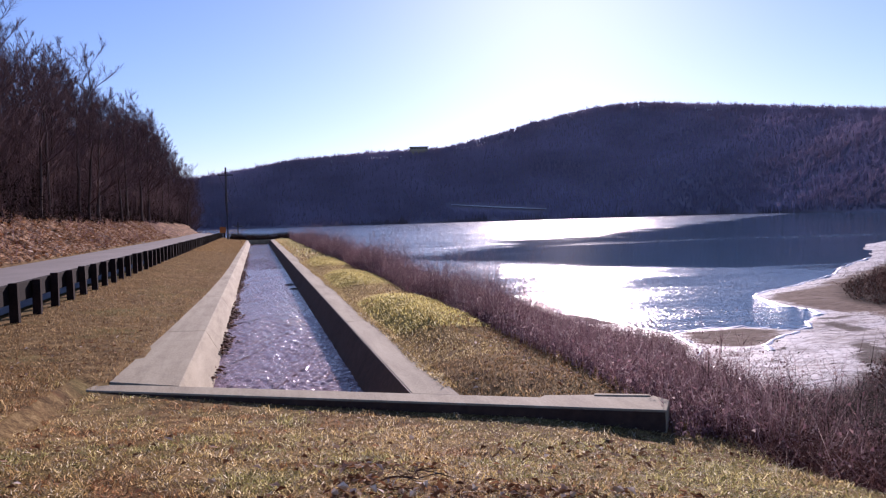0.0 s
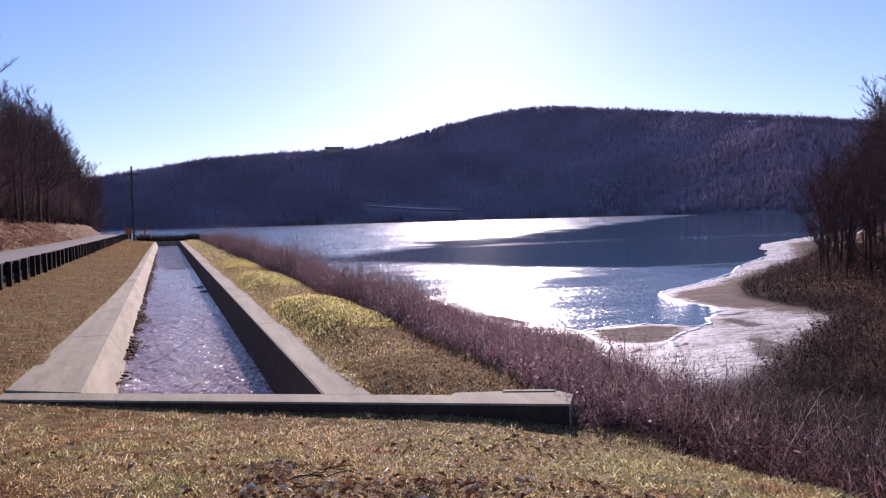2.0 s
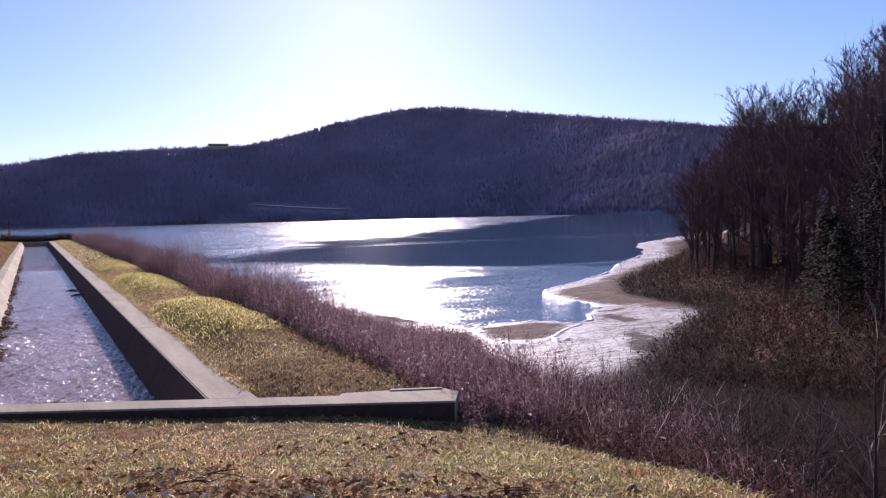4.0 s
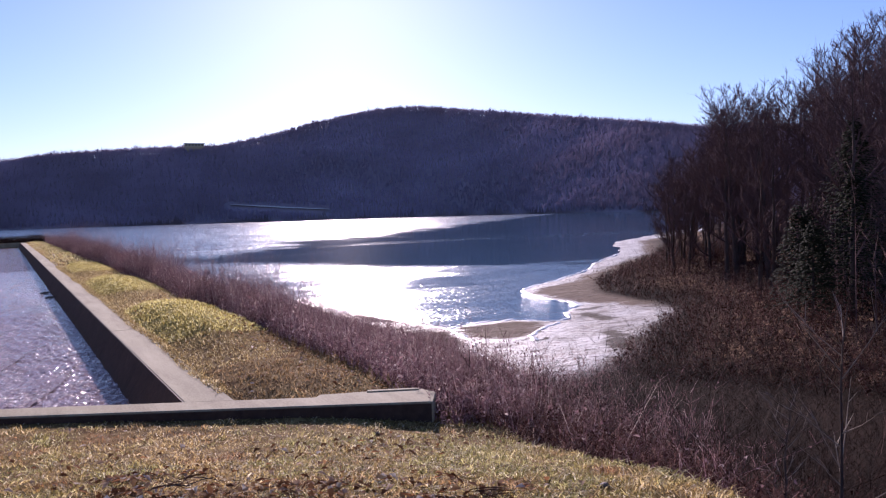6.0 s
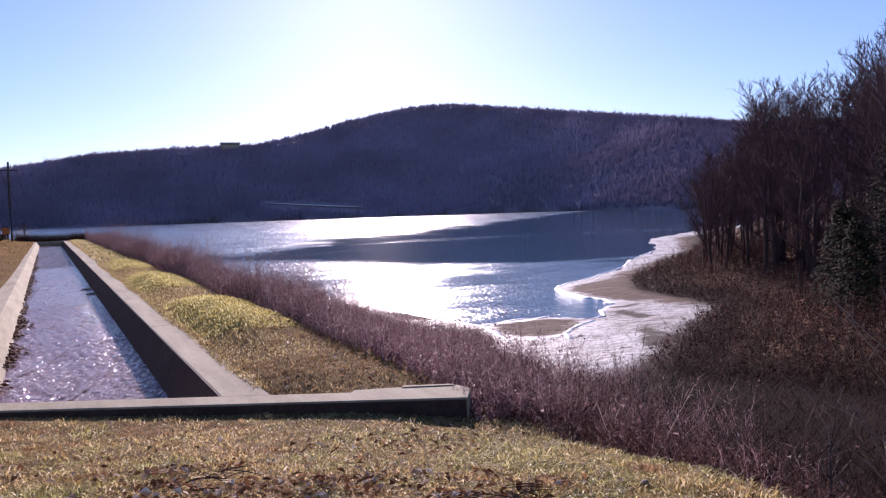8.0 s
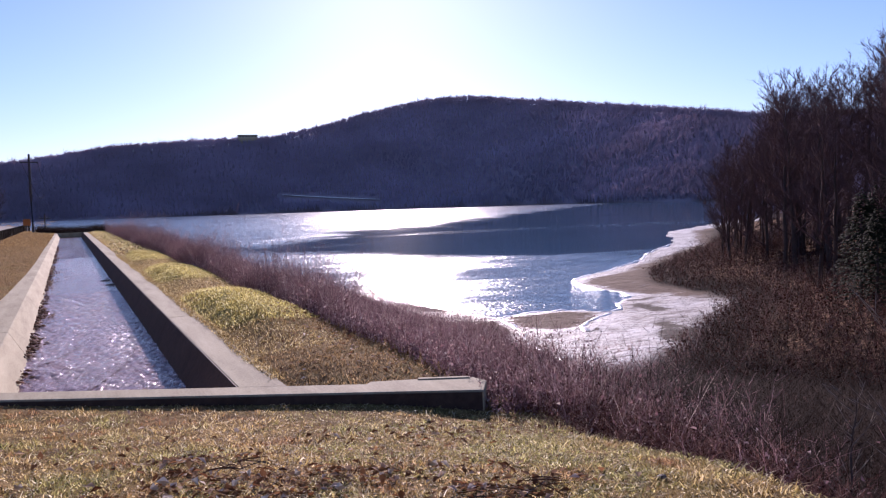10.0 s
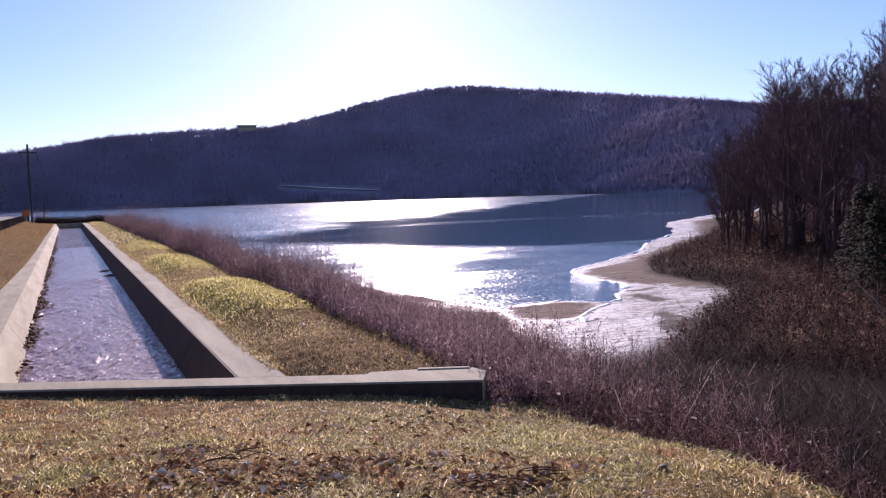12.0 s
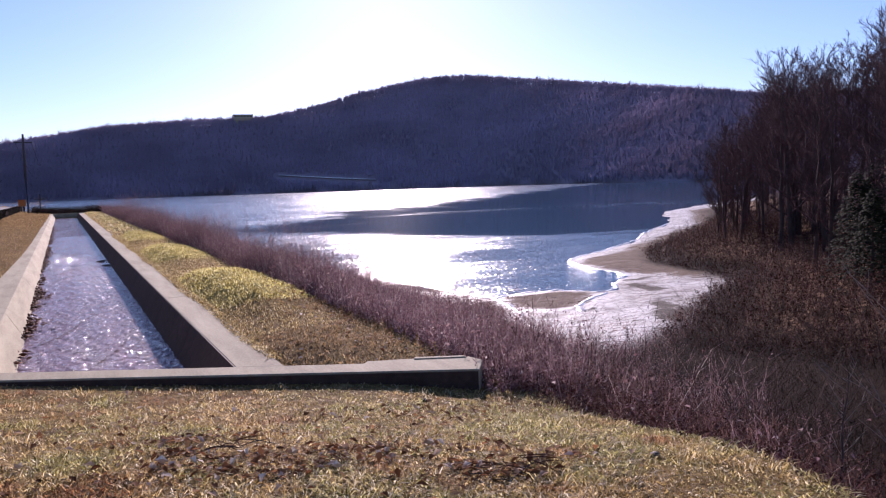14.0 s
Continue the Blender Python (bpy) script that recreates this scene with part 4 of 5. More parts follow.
def build_brush():
    rng = np.random.RandomState(5)
    # along the edge of the berm, tall and dense beyond the wall
    n = 17000
    y = 6.6 + 118 * rng.beta(0.85, 1.6, n)
    x = 3.95 + 0.15 * field(y, y * 0, 0.9, 34) + rng.exponential(1.5, n)
    top = np.interp(y, [6, 8.3, 10.5, 12.5, 15, 18, 35, 77], [0.2, 0.32, 0.5, 0.7, 0.92, 1.12, 1.3, 1.5])
    clump = np.clip(0.74 + 0.55 * field(x * 1.2, y * 0.6, 0.9, 33) + 0.3 * field(x, y, 2.4, 35), 0.35, 1.25)
    tall = rng.random_sample(n) < 0.12
    h = (top + 0.8 * np.clip(-height(x, y)[0], 0, 1.0)) * clump * np.where(tall, rng.uniform(0.95, 1.4, n), rng.uniform(0.3, 0.9, n)) * smooth(x, 3.6, 4.3)
    h = np.maximum(h, 0.12)
    stalks("brush", x, y, h, M_BRUSH, rng, 0.16, 0.006, 7, "tall reddish-brown dry brush along the berm", flecks=6, fleck=0.016)
    xe, ye = scatter(rng, 2600, -3.2, 5.5, 96.0, 104)
    stalks("brush", xe, ye, rng.uniform(0.35, 0.9, len(xe)), M_TANGLE, rng, 0.3, 0.016, 5, "low brown brush past the channel's end")
    # down the slope to the water and over the hollow
    xs, ys = scatter(rng, 34000, 4.5, 34, -4, 60, lambda x, y: (np.abs(height(x, y)[1]) < 0.35) & (height(x, y)[0] > -5.9))
    hs = rng.uniform(0.35, 1.1, len(xs)) * (1 + 0.6 * field(xs, ys, 0.6, 51)) * (0.55 + 0.45 * smooth(xs, 4.6, 6.2))
    # stems in the hollow take the near-black material that has shade in its colour
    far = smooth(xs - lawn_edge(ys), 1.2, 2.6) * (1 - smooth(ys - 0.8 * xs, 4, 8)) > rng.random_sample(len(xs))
    stalks("brush", xs[far], ys[far], hs[far] * 1.15, M_TANGLE, rng, 0.8, 0.006, 5, "tangled bare brush in the hollow, coloured dark for shade", flecks=1)
    xs, ys, hs = xs[~far], ys[~far], hs[~far]
    stalks("brush", xs, ys, hs, M_BRUSH, rng, 0.7, 0.0045, 6, "tangled purple-brown brush on the slope to the lake", flecks=6, fleck=0.016)
    xs, ys = scatter(rng, 9000, 2.8, 7.0, 0.5, 8.5, lambda x, y: (x > lawn_edge(y) - 0.02) & (x < lawn_edge(y) + 2.4))
    stalks("weeds", xs, ys, rng.uniform(0.12, 0.5, len(xs)) * (0.5 + 0.5 * smooth(xs - lawn_edge(ys), 0, 0.7)), M_RED, rng, 1.0, 0.0035, 5, "low red-brown weeds with dead leaves along the lawn", "weeds", flecks=8, fleck=0.011)
    xs, ys = scatter(rng, 9000, 12, 26, 24, 50, lambda x, y: (x < np.interp(y, [24, 29, 32.7, 35.7, 38.6, 43.5, 50], [19.6, 20.5, 21.7, 22.0, 24.0, 24.6, 21.5]) - 0.3) & (height(x, y)[0] > -6.02))
    stalks("brush", xs, ys, rng.uniform(0.3, 0.9, len(xs)), M_BRUSH, rng, 0.35, 0.007, 5, "purple-brown brush beside the icy brook", flecks=4, fleck=0.02)
    # undergrowth in the woods
    xs, ys = scatter(rng, 52000, 24, 100, 0, 100, lambda x, y: (off_line(x, y, FOOT, FOOT_END) > -0.3) & (off_line(x, y, FOOT, FOOT_END) < 13))
    stalks("shrubs", xs, ys, rng.uniform(0.4, 1.7, len(xs)) * (0.55 + 0.45 * smooth(off_line(xs, ys, FOOT, FOOT_END), 0, 4)), M_RED, rng, 0.8, 0.012, 6, "red-brown bare shrubs at the foot of the wood", "shrubs", flecks=7, fleck=0.05)
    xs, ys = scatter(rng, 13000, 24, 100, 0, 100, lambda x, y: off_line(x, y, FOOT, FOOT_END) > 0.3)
    stalks("undergrowth", xs, ys, rng.uniform(0.5, 2.4, len(xs)), M_TANGLE, rng, 0.35, 0.018, 5, "bare undergrowth beneath the trees, coloured dark for shade", "undergrowth")
    xs, ys = scatter(rng, 4200, 34, 110, 12, 100, lambda x, y: off_line(x, y, FOOT, FOOT_END) > 10)
    stalks("thicket", xs, ys, rng.uniform(2.5, 8, len(xs)), M_TWIG, rng, 0.1, 0.03, 9, "dense bare saplings among the trees", "saplings")
    y = 16 + 200 * rng.beta(0.9, 1.5, 8000)
    x = -15.2 - rng.exponential(4.0, 8000)
    stalks("undergrowth", x, y, rng.uniform(0.6, 3.0, 8000) * smooth(-x, 14.5, 17), M_TWIG, rng, 0.3, 0.018, 5, "bare undergrowth above the leafy road bank", "undergrowth")
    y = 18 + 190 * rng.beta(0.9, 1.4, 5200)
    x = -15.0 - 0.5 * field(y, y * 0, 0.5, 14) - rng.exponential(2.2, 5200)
    stalks("scrub", x, y, rng.uniform(1.2, 5.0, 5200) * smooth(-x, 14.4, 17.5), M_TANGLE, rng, 0.35, 0.02, 11, "dense scrub under the wood above the road, coloured dark for shade", "scrub", flecks=5, fleck=0.07)
    xb, yb = scatter(rng, 3200, -17, -11.4, 18, 130, lambda x, y: field(x, y, 0.35, 91) > -0.05)
    stalks("dry_weeds", xb, yb, rng.uniform(0.15, 0.8, len(xb)), M_BRUSH, rng, 0.45, 0.012, 5, "dry weeds and fallen twigs on the leafy bank", "weeds")
    y = 18 + 200 * rng.beta(0.9, 1.4, 6400)
    x = -15.8 - rng.exponential(5, 6400)
    stalks("thicket", x, y, rng.uniform(3, 9.0, 6400) * (1 - 0.45 * smooth(y, 130, 210)), M_TWIG, rng, 0.1, 0.024, 11, "dense bare saplings above the road", "saplings")


def build_lawn():
    rng = np.random.RandomState(6)
    # thick close to the eye, thinner away
    r = 2.6 + 9.0 * rng.beta(1.0, 2.0, 115000)
    a = np.radians(rng.uniform(-22, 66, 115000))
    x, y = r * np.sin(a), r * np.cos(a)
    ok = (y < wall_line(x) - 0.03) & (x < lawn_edge(y) + 0.2)
    x, y = x[ok], y[ok]
    blades("grass", x, y, rng.uniform(0.015, 0.05, len(x)) * (1 + 0.6 * field(x, y, 2.6, 71)), M_GRASS, rng, 0.0042, 2.1, "matted dry winter grass on the lawn", "grass")
    # taller tufts and fallen leaves
    cx, cy = scatter(rng, 420, -4, 4.6, 2.5, 10.5, lambda x, y: y < wall_line(x) - 0.05)
    x, y = np.repeat(cx, 26) + rng.normal(0, 0.05, len(cx) * 26), np.repeat(cy, 26) + rng.normal(0, 0.05, len(cx) * 26)
    ok = (y < wall_line(x) - 0.02) & (x < lawn_edge(y) + 0.2)
    blades("grass_tufts", x[ok], y[ok], rng.uniform(0.03, 0.085, ok.sum()), M_GRASS, rng, 0.003, 1.3, "taller tufts of dry grass on the lawn", "grass")
    leaves(rng, 6000, 11000)
    x, y = scatter(rng, 26000, -6.5, -2.2, 5.5, 13.5, lambda x, y: y < wall_line(x) + 0.6)
    blades("grass", x, y, rng.uniform(0.02, 0.065, len(x)), M_VERGE, rng, 0.005, 1.5, "matted brown grass beside the end of the wall", "grass")
    x, y = scatter(rng, 74000, 2.25, 4.4, 7.5, 40, lambda x, y: y > wall_line(x) + 0.6)
    g = height(x, y)[3] > 0.35
    brown = ~g & (field(x, y, 1.3, 73) * 3.0 + 12.0 - y + (x - 3.0) * 1.6 > 0)
    straw = ~g & ~brown
    blades("grass", x[straw], y[straw], rng.uniform(0.02, 0.065, straw.sum()), M_BERM, rng, 0.0045, 1.15, "matted yellow-green and straw grass on the berm", "grass")
    blades("grass", x[brown], y[brown], rng.uniform(0.02, 0.065, brown.sum()), M_VERGE, rng, 0.0045, 1.15, "matted brown grass on the berm behind the wall", "grass")
    x, y = scatter(rng, 7500, -0.09, 0.08, 8.6, 40)
    x = 2.17 + x + 0.07 * field(y, y * 0, 1.1, 13)
    blades("grass", x, y, rng.uniform(0.02, 0.07, len(x)), M_BERM, rng, 0.006, 2.2, "ragged grass creeping over the wall's edge", "grass", 0.0)
    x2, y2 = scatter(rng, 60000, 2.2, 4.3, 9, 42, lambda x, y: height(x, y)[3] > 0.3)
    blades("ground_cover", x2, y2, rng.uniform(0.02, 0.07, len(x2)) * (1 + 0.6 * field(x2, y2, 5.0, 72)), M_GREEN, rng, 0.008, 1.0, "yellow-green low ground cover on a hump", "ground cover")
    x, y = scatter(rng, 9000, 2.2, 4.8, 38, 112)
    blades("grass", x, y, rng.uniform(0.06, 0.16, len(x)), M_GRASS, rng, 0.014, 1.2, "dry grass along the far berm", "grass")
    x, y = scatter(rng, 14000, -4.6, -1.2, 55, 116)
    blades("grass", x, y, rng.uniform(0.06, 0.16, len(x)), M_VERGE, rng, 0.014, 1.2, "dry grass between channel and road", "grass")
    x, y = scatter(rng, 62000, -4.6, -1.3, 8, 60, lambda x, y: (y > wall_line(x) - 0.5) & (x < apron_edge(y)))
    blades("grass", x, y, rng.uniform(0.02, 0.07, len(x)), M_VERGE, rng, 0.0055, 1.5, "dry grass beside the channel", "grass")


build_brush()
build_lawn()


# ---- the far woods and what stands in them ----
def build_far_woods():
    rng = np.random.RandomState(9)
    n = 44000
    az = rng.uniform(-14, 68, n)
    fr = np.interp(az, FAR_AZ, FAR_R)
    u = rng.uniform(0.0, 1.05, n)
    u[:7000] = rng.uniform(0.92, 1.02, 7000)
    r = fr + 4 + u * hill_width(fr, np.interp(az, RIDGE_AZ, RIDGE_EL))
    x, y = r * np.sin(np.radians(az)), r * np.cos(np.radians(az))
    z = height(x, y)[0]
    ok = (np.abs(az - 12.3) > 0.6) | (u < 0.955)
    # none in the strip cleared for the road cut
    line = 1.02 - 0.56 * (az - 14.6) / 7.2
    ok &= ~((az > 14.3) & (az < 22.0) & (np.degrees((z + 11) / r) > line - 0.05) & (np.degrees((z - 2) / r) < line + 0.06) & (u < 0.4))
    x, y, z, u, n = x[ok], y[ok], z[ok], u[ok], int(ok.sum())
    h = rng.uniform(8.0, 13.5, n) * np.where(rng.random_sample(n) < 0.05, 1.3, 1.0) * np.where(u > 0.93, rng.uniform(0.85, 1.4, n), 1.0)
    # each tree: a bundle of slender limbs that fan upwards from a stem
    k = 12
    v = np.zeros((n, k, 3, 3))
    for j in range(k):
        a, f0 = rng.uniform(0, 2 * np.pi, n), rng.uniform(0.0, 0.45, n) * (j > 0)
        reach, lift = h * rng.uniform(0.08, 0.30, n) * (j > 0), rng.uniform(0.7, 1.0, n)
        w = rng.uniform(0.3, 0.75, n)
        b = rng.uniform(0, np.pi, n)
        wide = np.stack([w * np.cos(b), w * np.sin(b), np.zeros(n)], 1)
        foot = np.stack([x, y, z - 0.5 + h * f0], 1)
        v[:, j, 0], v[:, j, 1] = foot - wide, foot + wide
        v[:, j, 2] = np.stack([x + reach * np.cos(a), y + reach * np.sin(a), z + h * lift], 1)
    me = tri_mesh("far_woods", v.reshape(-1, 3), np.arange(n * k * 3).reshape(-1, 3), M_HAZED_WOODS)
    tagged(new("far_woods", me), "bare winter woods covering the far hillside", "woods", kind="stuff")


build_far_woods()


# ---- small things ----
def lump(rng, size, squash=0.6, n=2):
    """A rough stone or clod."""
    bm = bmesh.new()
    bmesh.ops.create_icosphere(bm, subdivisions=n, radius=size)
    for v in bm.verts:
        v.co *= rng.uniform(0.72, 1.2)
        v.co.z *= squash
    return bm


def build_debris():
    """Sodden leaves banked along the foot of the sunny wall, and driftwood on stones by the other."""
    rng = random.Random(21)
    for x, y, n, w in ((-0.74, 20.8, 200, 1.7), (-0.76, 16.2, 130, 1.1), (-0.73, 30.5, 110, 2.0), (-0.78, 13.0, 24, 0.5), (-0.72, 37.5, 160, 3.0), (-0.72, 48.5, 130, 4.0), (-0.72, 62, 90, 5.0), (-0.74, 25, 40, 1.4)):
        heap = thing("leaf_drift", "sodden brown leaves banked against the channel wall", "leaves", (x, y, -0.485), "leaf drifts in the channel")
        soup = Soup()
        for i in range(n):
            t = rng.uniform(-1, 1)
            c = Vector((abs(rng.gauss(0, 0.15)) * (1 - abs(t) * 0.6) - 0.03, t * w * 1.35 + rng.gauss(0, 0.1), rng.uniform(0, 0.06)))
            r, a, lift = rng.uniform(0.04, 0.085), rng.uniform(0, 6.28), rng.uniform(0.005, 0.03)
            d, e = Vector((math.cos(a), math.sin(a), 0)) * r, Vector((-math.sin(a), math.cos(a), 0)) * r * 0.6
            up = Vector((0, 0, lift))
            soup.add([c - d, c + e + up, c + d + up * 0.4, c - e + up, c + up * 1.6 + d * 0.1, c - up * 0.2], [(0, 4, 1), (1, 4, 2), (2, 4, 3), (3, 4, 0), (0, 1, 5), (1, 2, 5), (2, 3, 5), (3, 0, 5)])
        o = new("leaves", tri_mesh("leaves", soup.v, soup.t, M_DRIFT))
        o.parent = heap
    for x, y in ((1.33, 28.6), (1.24, 30.6)):
        snag = thing("driftwood", "dark driftwood lodged against the channel wall", "driftwood", (x, y, -0.5), "driftwood in the channel")
        part("stone", lump(rng, 0.1, 0.5), M_DEBRIS, snag)
        v, t = tube([Vector((-0.22, 0.05, 0.02)), Vector((-0.05, 0, 0.05)), Vector((0.15, -0.04, 0.05))], [0.015, 0.03, 0.02], 7)
        o = new("branch", mesh_of("branch", v, t, M_DEBRIS, True))
        o.parent = snag


def build_standing_waves():
    """Oblique ridges that the current holds in place."""
    for (ax, ay), (bx, by), h in (((-0.7, 33.2), (0.75, 35.7), 0.03), ((-0.72, 19.5), (0.35, 20.9), 0.025), ((-0.6, 14.0), (0.6, 17.4), 0.02), ((0.2, 11.6), (1.0, 14.8), 0.018), ((-0.7, 45), (0.3, 46.3), 0.03), ((-0.7, 24.5), (0.5, 26.2), 0.02), ((-0.7, 58), (0.5, 60.5), 0.03)):
        a, b = Vector((ax, ay, -0.474)), Vector((bx, by, -0.474))
        d = (b - a).normalized()
        n = Vector((-d.y, d.x, 0))
        v, f = [], []
        for i in range(25):
            u = i / 24
            w, z = 0.075 * math.sin(math.pi * min(u * 1.3, 1)) + 0.02, h * math.sin(math.pi * u) ** 0.6 * (0.8 + 0.3 * math.sin(i * 1.7))
            c = a.lerp(b, u) + n * (0.05 * math.sin(u * 5 + ax * 3) + 0.015 * math.sin(i * 2.3))
            for k, (s, q) in enumerate(((-1.6, 0), (-0.5, 0.6), (0, 1), (0.35, 0.5), (0.8, 0))):
                v.append(c + n * s * w + Vector((0, 0, q * z)))
            if i:
                m = 5 * i
                f += [(m - 5 + j, m - 4 + j, m + 1 + j, m + j) for j in range(4)]
        tagged(new("standing_wave", mesh_of("standing_wave", v, f, M_CHANNEL, True)), "oblique standing wave in the running channel water", "wave", "standing waves in the channel", "structure")


def build_shore_ice():
    """Narrow white rims of ice along the water's edge and the brook over the flats."""
    runs = [[(24.4, 53.4), (25.2, 48.5), (25.7, 43.5), (26.8, 44.3), (29.2, 44.6), (31.5, 44.3), (33.3, 41.8), (35.2, 42.0), (36.7, 44.4)], [(25.7, 43.5), (25.2, 40.9), (24.6, 38.6), (23.7, 36.9), (22.4, 35.7), (22.2, 34.2), (22.1, 32.7), (21.5, 30.6), (20.9, 29), (20.1, 26.8)],
            [(40.4, 46.9), (41.3, 49.5), (41.4, 53), (42.4, 56.4), (43.6, 59.3), (45, 60.8), (48.7, 63.3), (52.6, 65.4), (58.4, 69.4), (65.1, 74), (71.9, 80.8), (80.9, 88.1), (89.7, 94.7)], [(33.4, 41.2), (31.6, 40.2), (30, 39), (28.2, 37.5), (27.4, 36)]]
    rng = random.Random(33)
    for run in runs:
        v, f = [], []
        pts = []
        for a, b in zip(run, run[1:]):
            k = max(3, int(math.hypot(b[0] - a[0], b[1] - a[1]) / 0.5))
            pts += [(a[0] + (b[0] - a[0]) * i / k, a[1] + (b[1] - a[1]) * i / k) for i in range(k)]
        pts.append(run[-1])
        for i, (x, y) in enumerate(pts):
            p, q = pts[max(i - 1, 0)], pts[min(i + 1, len(pts) - 1)]
            d = Vector((q[0] - p[0], q[1] - p[1])).normalized()
            n = Vector((-d.y, d.x))
            off = 0.15 * noise.noise((x * 0.3, y * 0.3, 1.0)) + 0.2 * noise.noise((x * 1.1, y * 1.1, 4.0))
            w = 0.07 + 0.4 * abs(noise.noise((x * 0.7, y * 0.7, 9.0))) + 0.06 * rng.random()
            z = max(ground_z(x, y), LAKE_Z) + 0.01
            for s, dz in ((-1, -0.06), (-0.6, 0.02), (0.6, 0.03), (1, -0.06)):
                v.append((x + n.x * (off + s * w), y + n.y * (off + s * w), z + dz))
            if i:
                m = 4 * i
                f += [(m - 4 + j, m - 3 + j, m + 1 + j, m + j) for j in range(3)]
        tagged(new("shore_ice", mesh_of("shore_ice", v, f, M_ICE, True)), "narrow white rim of ice along the shore", "ice", "ice along the shore", "structure")


def build_litter():
    """A pale leaf, a heap of twigs and dark clods lying on the lawn."""
    rng = random.Random(77)
    for x, y, s in ((2.08, 4.24, 0.05), (0.62, 4.5, 0.035), (0.95, 4.55, 0.03), (0.77, 4.40, 0.028), (0.83, 4.34, 0.035), (0.45, 4.60, 0.042), (0.39, 4.48, 0.028), (1.22, 4.40, 0.035), (0.91, 3.92, 0.042), (0.68, 4.04, 0.028), (1.34, 3.93, 0.035), (-0.33, 4.97, 0.042), (1.74, 4.14, 0.028)):
        v = [(-s, 0, 0.01), (-0.2 * s, 0.6 * s, 0.04), (s, 0.1 * s, 0.03), (-0.1 * s, -0.55 * s, 0.05), (0, 0, 0.012), (0, 0, 0.006)]
        me = mesh_of("pale_leaf", v, [(0, 4, 1), (1, 4, 2), (2, 4, 3), (3, 4, 0), (0, 1, 5), (1, 2, 5), (2, 3, 5), (3, 0, 5)], M_PALE_LEAF)
        o = new("pale_leaf", me)
        o.matrix_basis = pose(x, y, ground_z(x, y) + 0.016, 0, 0, rng.uniform(0, 360))
        tagged(o, "large pale curled leaf lying on the lawn", "leaf", "pale leaves on the lawn")
    for x, y in ((0.79, 4.7), (2.15, 3.4)):
        heap = thing("twig_heap", "small heap of dead twigs and leaves on the lawn", "twigs", (x, y, ground_z(x, y)), "twig heaps on the lawn")
        for i in range(16):
            a, b = Vector((rng.gauss(0, 0.14), rng.gauss(0, 0.09), rng.uniform(0.01, 0.05))), rng.uniform(0, 6.28)
            d = Vector((math.cos(b), math.sin(b), rng.uniform(-0.1, 0.25))) * rng.uniform(0.06, 0.16)
            v, f = tube([a - d, a + Vector((0, 0, 0.01)), a + d], [0.002, 0.004, 0.002], 4)
            o = new("twig", mesh_of("twig", v, f, M_DRIFT if i % 3 else M_DEBRIS))
            o.parent = heap
    for x, y, s in ((3.11, 3.23, 0.035), (3.08, 6.44, 0.03)):
        o = tagged(new("clod"), "dark clod of earth on the lawn", "clod", "clods on the lawn")
        o.location = (x, y, ground_z(x, y) + s * 0.3)
        part("lump", lump(rng, s, 0.7), M_DEBRIS, o)


def build_sapling():
    for x, y, h, seed, label in ((5.12, 2.93, 2.1, 3, "bare pale sapling leaning at the lawn's edge"), (6.2, 4.15, 1.25, 8, "small bare sapling in the brush")):
        rng = random.Random(seed)
        z = ground_z(x, y)
        t = thing("sapling", label, "sapling", (x, y, z), "saplings at the lawn's edge")
        stem = [Vector((0.10 * i * i / 20 + rng.uniform(-0.02, 0.02), 0.02 * i, h * i / 7 - 0.1)) for i in range(8)]
        v, f = tube(stem, [0.017 * (1 - i / 9) for i in range(8)], 6)
        o = new("stem", mesh_of("stem", v, f, M_BARK, True))
        o.parent = t
        for j in range(13):
            u = rng.uniform(0.25, 0.98)
            q = stem[int(u * 7)].lerp(stem[min(int(u * 7) + 1, 7)], u * 7 % 1)
            a = rng.uniform(0, 6.28)
            d = Vector((math.cos(a), math.sin(a), rng.uniform(0.5, 1.5))).normalized() * h * rng.uniform(0.14, 0.34)
            v, f = tube([q, q + d * 0.5 + Vector((0, 0, -0.02)), q + d], [0.0045, 0.003, 0.0015], 4)
            o = new("branch", mesh_of("branch", v, f, M_PALE_TWIG, True))
            o.parent = t
            for i in range(2):
                b = q + d * rng.uniform(0.35, 0.8)
                e = (d.normalized() + Vector((rng.uniform(-1, 1), rng.uniform(-1, 1), rng.uniform(-0.2, 0.8))) * 0.7).normalized() * h * rng.uniform(0.05, 0.14)
                v, f = tube([b, b + e], [0.003, 0.0015], 3)
                w = new("twig", mesh_of("twig", v, f, M_PALE_TWIG))
                w.parent = o


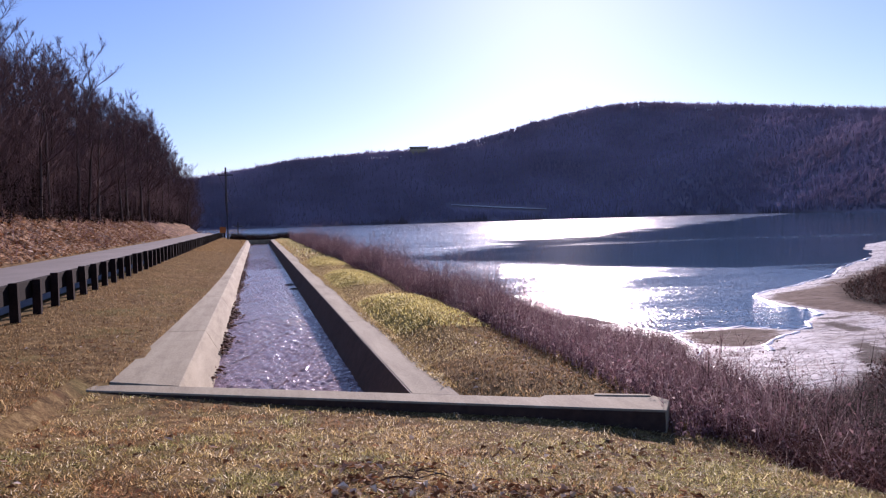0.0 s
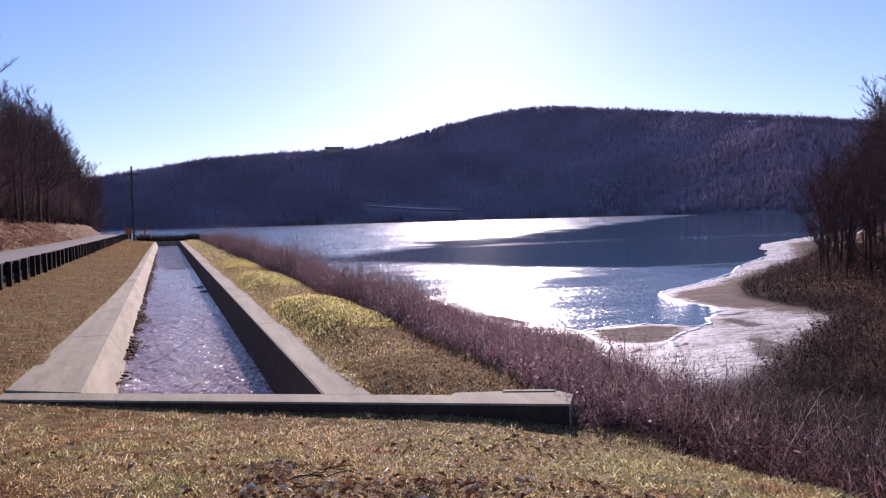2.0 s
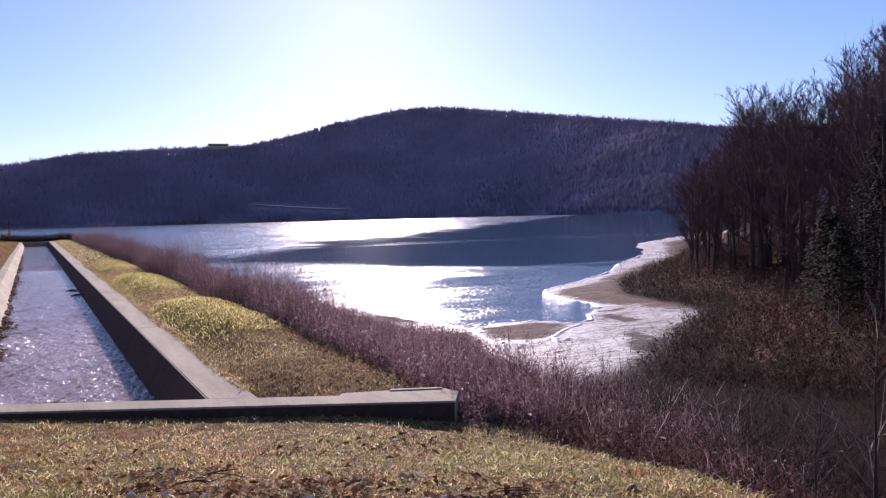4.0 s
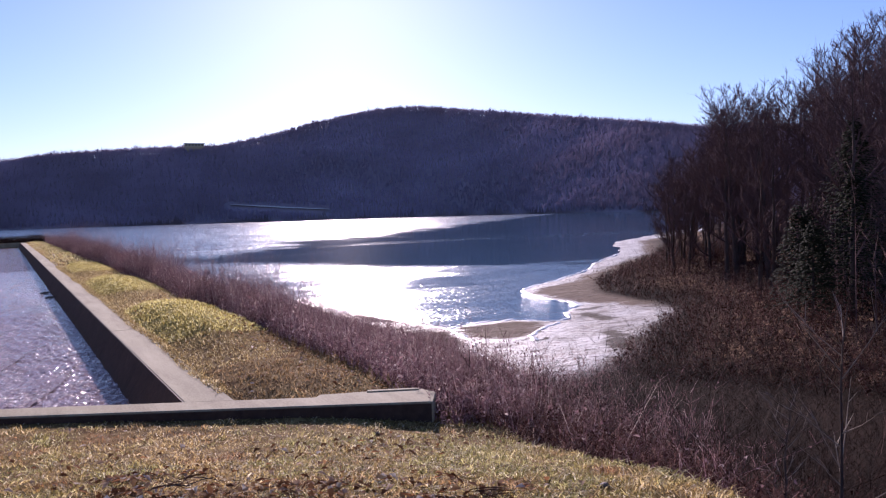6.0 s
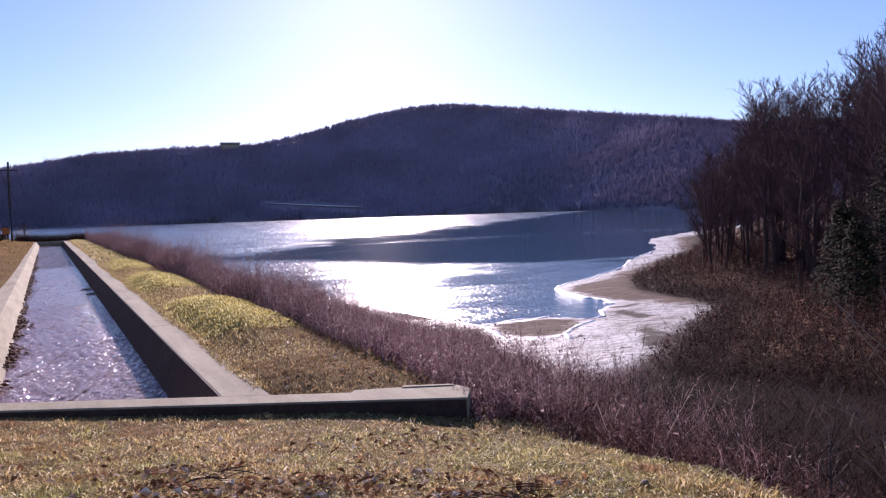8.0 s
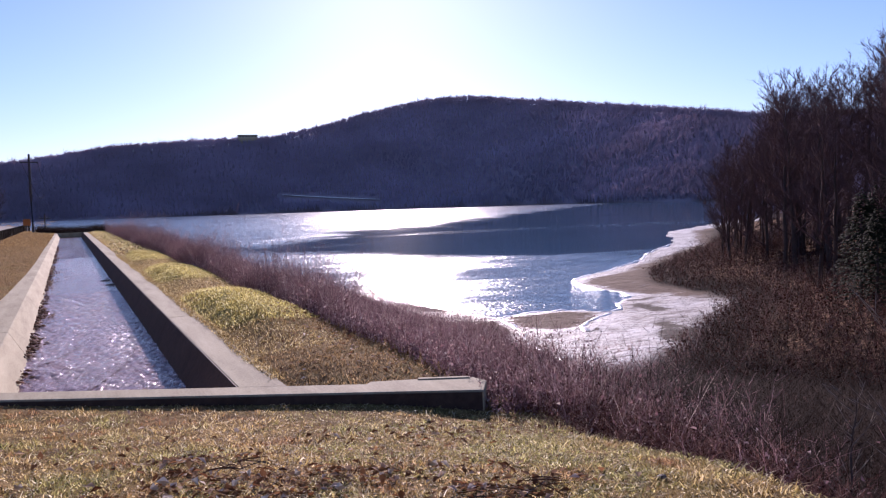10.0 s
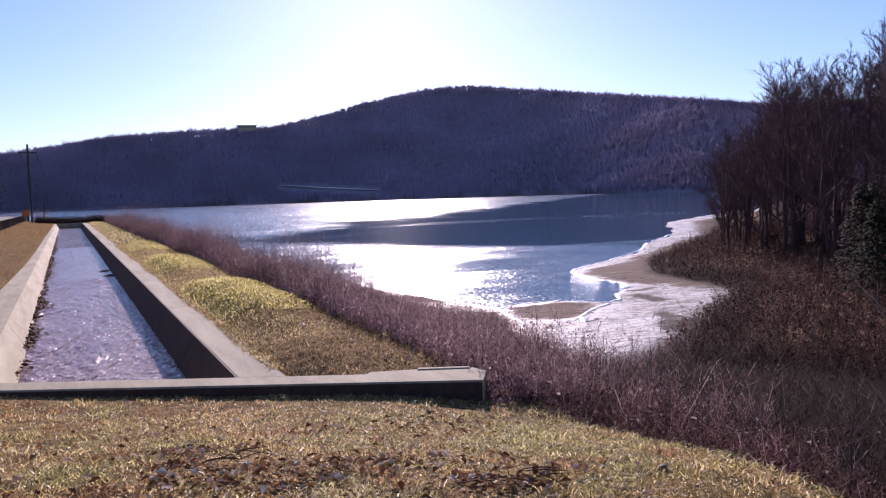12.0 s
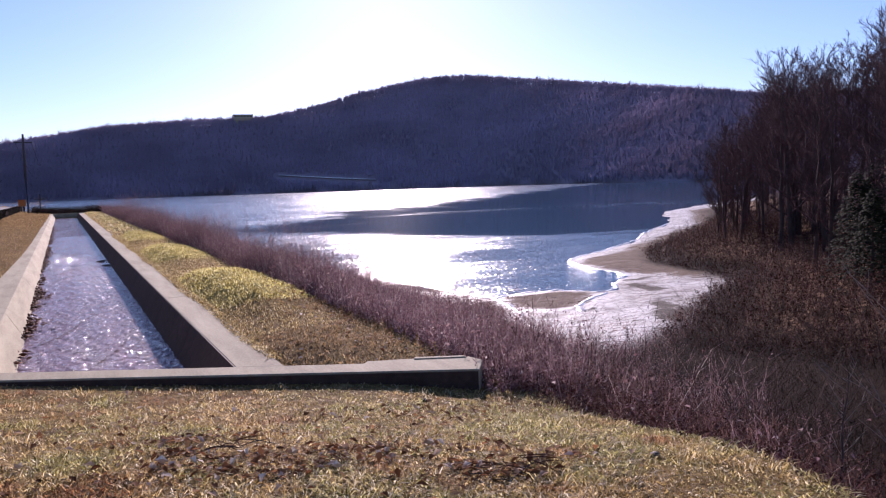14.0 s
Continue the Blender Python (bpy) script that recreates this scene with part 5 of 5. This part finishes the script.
def build_conifers():
    for k, (x, y, h) in enumerate(((36.5, 24.0, 5.2), (38.5, 26.2, 6.2), (42.0, 27.6, 6.6), (46, 28, 10.0), (37.5, 22.4, 7.5), (41, 24.5, 10.5))):
        rng = random.Random(50 + k)
        t = thing("conifer", "dark green young conifer among bare trees", "conifer", (x, y, ground_z(x, y)), "conifers on the far bank")
        v, f = tube([Vector((0, 0, -0.2)), Vector((0.03, 0, h))], [0.09, 0.015], 6)
        o = new("trunk", mesh_of("trunk", v, f, M_BARK))
        o.parent = t
        soup = Soup()
        for i in range(int(h * 150)):
            u = rng.random() ** 0.8
            z, reach = 0.3 + u * (h - 0.4), (1 - u) ** 0.8 * h * 0.32 + 0.1
            a, r = rng.uniform(0, 6.28), reach * rng.uniform(0.25, 1.0)
            c = Vector((math.cos(a) * r, math.sin(a) * r, z - r * 0.3 + rng.gauss(0, 0.22)))
            d = Vector((math.cos(a), math.sin(a), -0.25)) * rng.uniform(0.15, 0.32)
            e = Vector((-math.sin(a), math.cos(a), 0)) * rng.uniform(0.06, 0.13)
            soup.add([c, c + d * 0.6 + e, c + d, c + d * 0.6 - e, c + d * 0.5 + Vector((0, 0, 0.06))], [(0, 4, 1), (1, 4, 2), (2, 4, 3), (3, 4, 0)])
        o = new("needles", tri_mesh("needles", soup.v, soup.t, M_NEEDLE))
        o.parent = t


def polar(az, r):
    return r * math.sin(radians(az)), r * math.cos(radians(az))


def build_far_things():
    # the long flat-roofed building on the ridge
    fr, el = float(np.interp(12.3, FAR_AZ, FAR_R)), float(np.interp(12.3, RIDGE_AZ, RIDGE_EL))
    r = fr + float(hill_width(fr, el)) * 0.97
    x, y = polar(12.3, r)
    z = ground_z(x, y)
    top = 2 + r * math.tan(radians(5.42)) - z
    b = thing("building", "long dark flat-roofed building on the wooded ridge", "building", (x, y, z))
    b.rotation_euler = (0, 0, radians(-8))
    part("wall", box(-20, 20, -6, 6, -2, top - 1.3, 0.05), M_CLAD, b)
    part("roof", box(-21.5, 21.5, -7, 7, top - 1.4, top, 0.05), M_DARK, b, "overhanging dark flat roof")
    for i in range(6):
        part("window", box(-18.5 + i * 6.5, -14.0 + i * 6.5, -6.08, -5.9, top - 5.2, top - 2.4, 0.03), M_GLASS, b)
    # the pale road cut above the far shore
    v, f = [], []
    for i in range(26):
        az = 14.6 + 7.2 * i / 25
        e = 1.02 - 0.56 * i / 25
        r0 = 1345.0
        while r0 < 1500 and ground_z(*polar(az, r0)) + 5.0 < 2 + r0 * math.tan(radians(e)):
            r0 += 2.0
        x, y = polar(az, r0)
        x1, y1 = polar(az, r0 + 9)
        g = ground_z(x, y)
        zt = 2 + r0 * math.tan(radians(e))
        v += [(x, y, g - 1), (x, y, zt - 0.5 - 1.2 * (i / 25) * (1 - i / 25) * 4), (x, y, zt), (x1, y1, zt + 0.3), (x1, y1, g - 1)]
        if i:
            m = 5 * i
            f += [(m - 5 + j, m + j, m + 1 + j, m - 4 + j) for j in range(1, 4)]
    tagged(new("embankment", mesh_of("embankment", v, f, M_GRAVEL)), "pale gravel road cut above the far shore", "road", kind="structure")
    v, f = [], []
    for i in range(20):
        x, y = polar(-3.6 + 6.2 * i / 19, 1379.0)
        zt = -4.2 + 3.2 * i / 19
        x1, y1 = polar(-3.6 + 6.2 * i / 19, 1386.0)
        v += [(x, y, zt - 2.2 * math.sin(math.pi * (0.1 + 0.8 * i / 19))), (x, y, zt), (x1, y1, zt + 0.5)]
        if i:
            f += [(3 * i - 3, 3 * i, 3 * i + 1, 3 * i - 2), (3 * i - 2, 3 * i + 1, 3 * i + 2, 3 * i - 1)]
    tagged(new("far_beach", mesh_of("far_beach", v, f, M_GRAVEL)), "pale strip of bare shore beneath the far woods", "shore", kind="structure")
    # the orange notice by the roadside
    x, y = -4.05, 99.0
    sg = thing("road_sign", "orange road sign on a short steel post", "road sign", (x, y, ground_z(x, y)))
    part("post", box(-0.035, 0.035, -0.03, 0.03, -0.3, 1.4, 0.004), M_STEEL, sg)
    part("board", box(-0.38, 0.38, -0.06, -0.03, 0.75, 1.5, 0.008), M_SIGN, sg)


def build_wires():
    for dx, dz in ((-0.8, 0.0), (0.8, 0.0), (0.0, -2.2)):
        (ya, za), (yb, zb), xa, xb = (96.0, 8.15), (152.0, 7.6), -3.35, -3.4
        pts = [Vector((xa + (xb - xa) * u + dx, ya + (yb - ya) * u, za + (zb - za) * u + dz - 3.2 * u * (1 - u))) for u in [i / 16 for i in range(17)]]
        v, f = tube(pts, [0.02] * 17, 4)
        tagged(new("overhead_wire", mesh_of("overhead_wire", v, f, M_TIMBER)), "thin black overhead wire between utility poles", "wire", "overhead wires")


build_debris()
build_standing_waves()
build_litter()
build_shore_ice()
build_sapling()
build_conifers()
build_far_things()
build_wires()


def motions():
    # ripples run down the channel; the wind drives small waves over the lake
    walk(channel_water, [(0.0, pose(0, 0, 0)), (14.0, pose(0, 9.1, 0))])
    walk(lake, [(0.0, pose(0, 0, 0)), (14.0, pose(-4.2, -5.6, 0))])


motions()
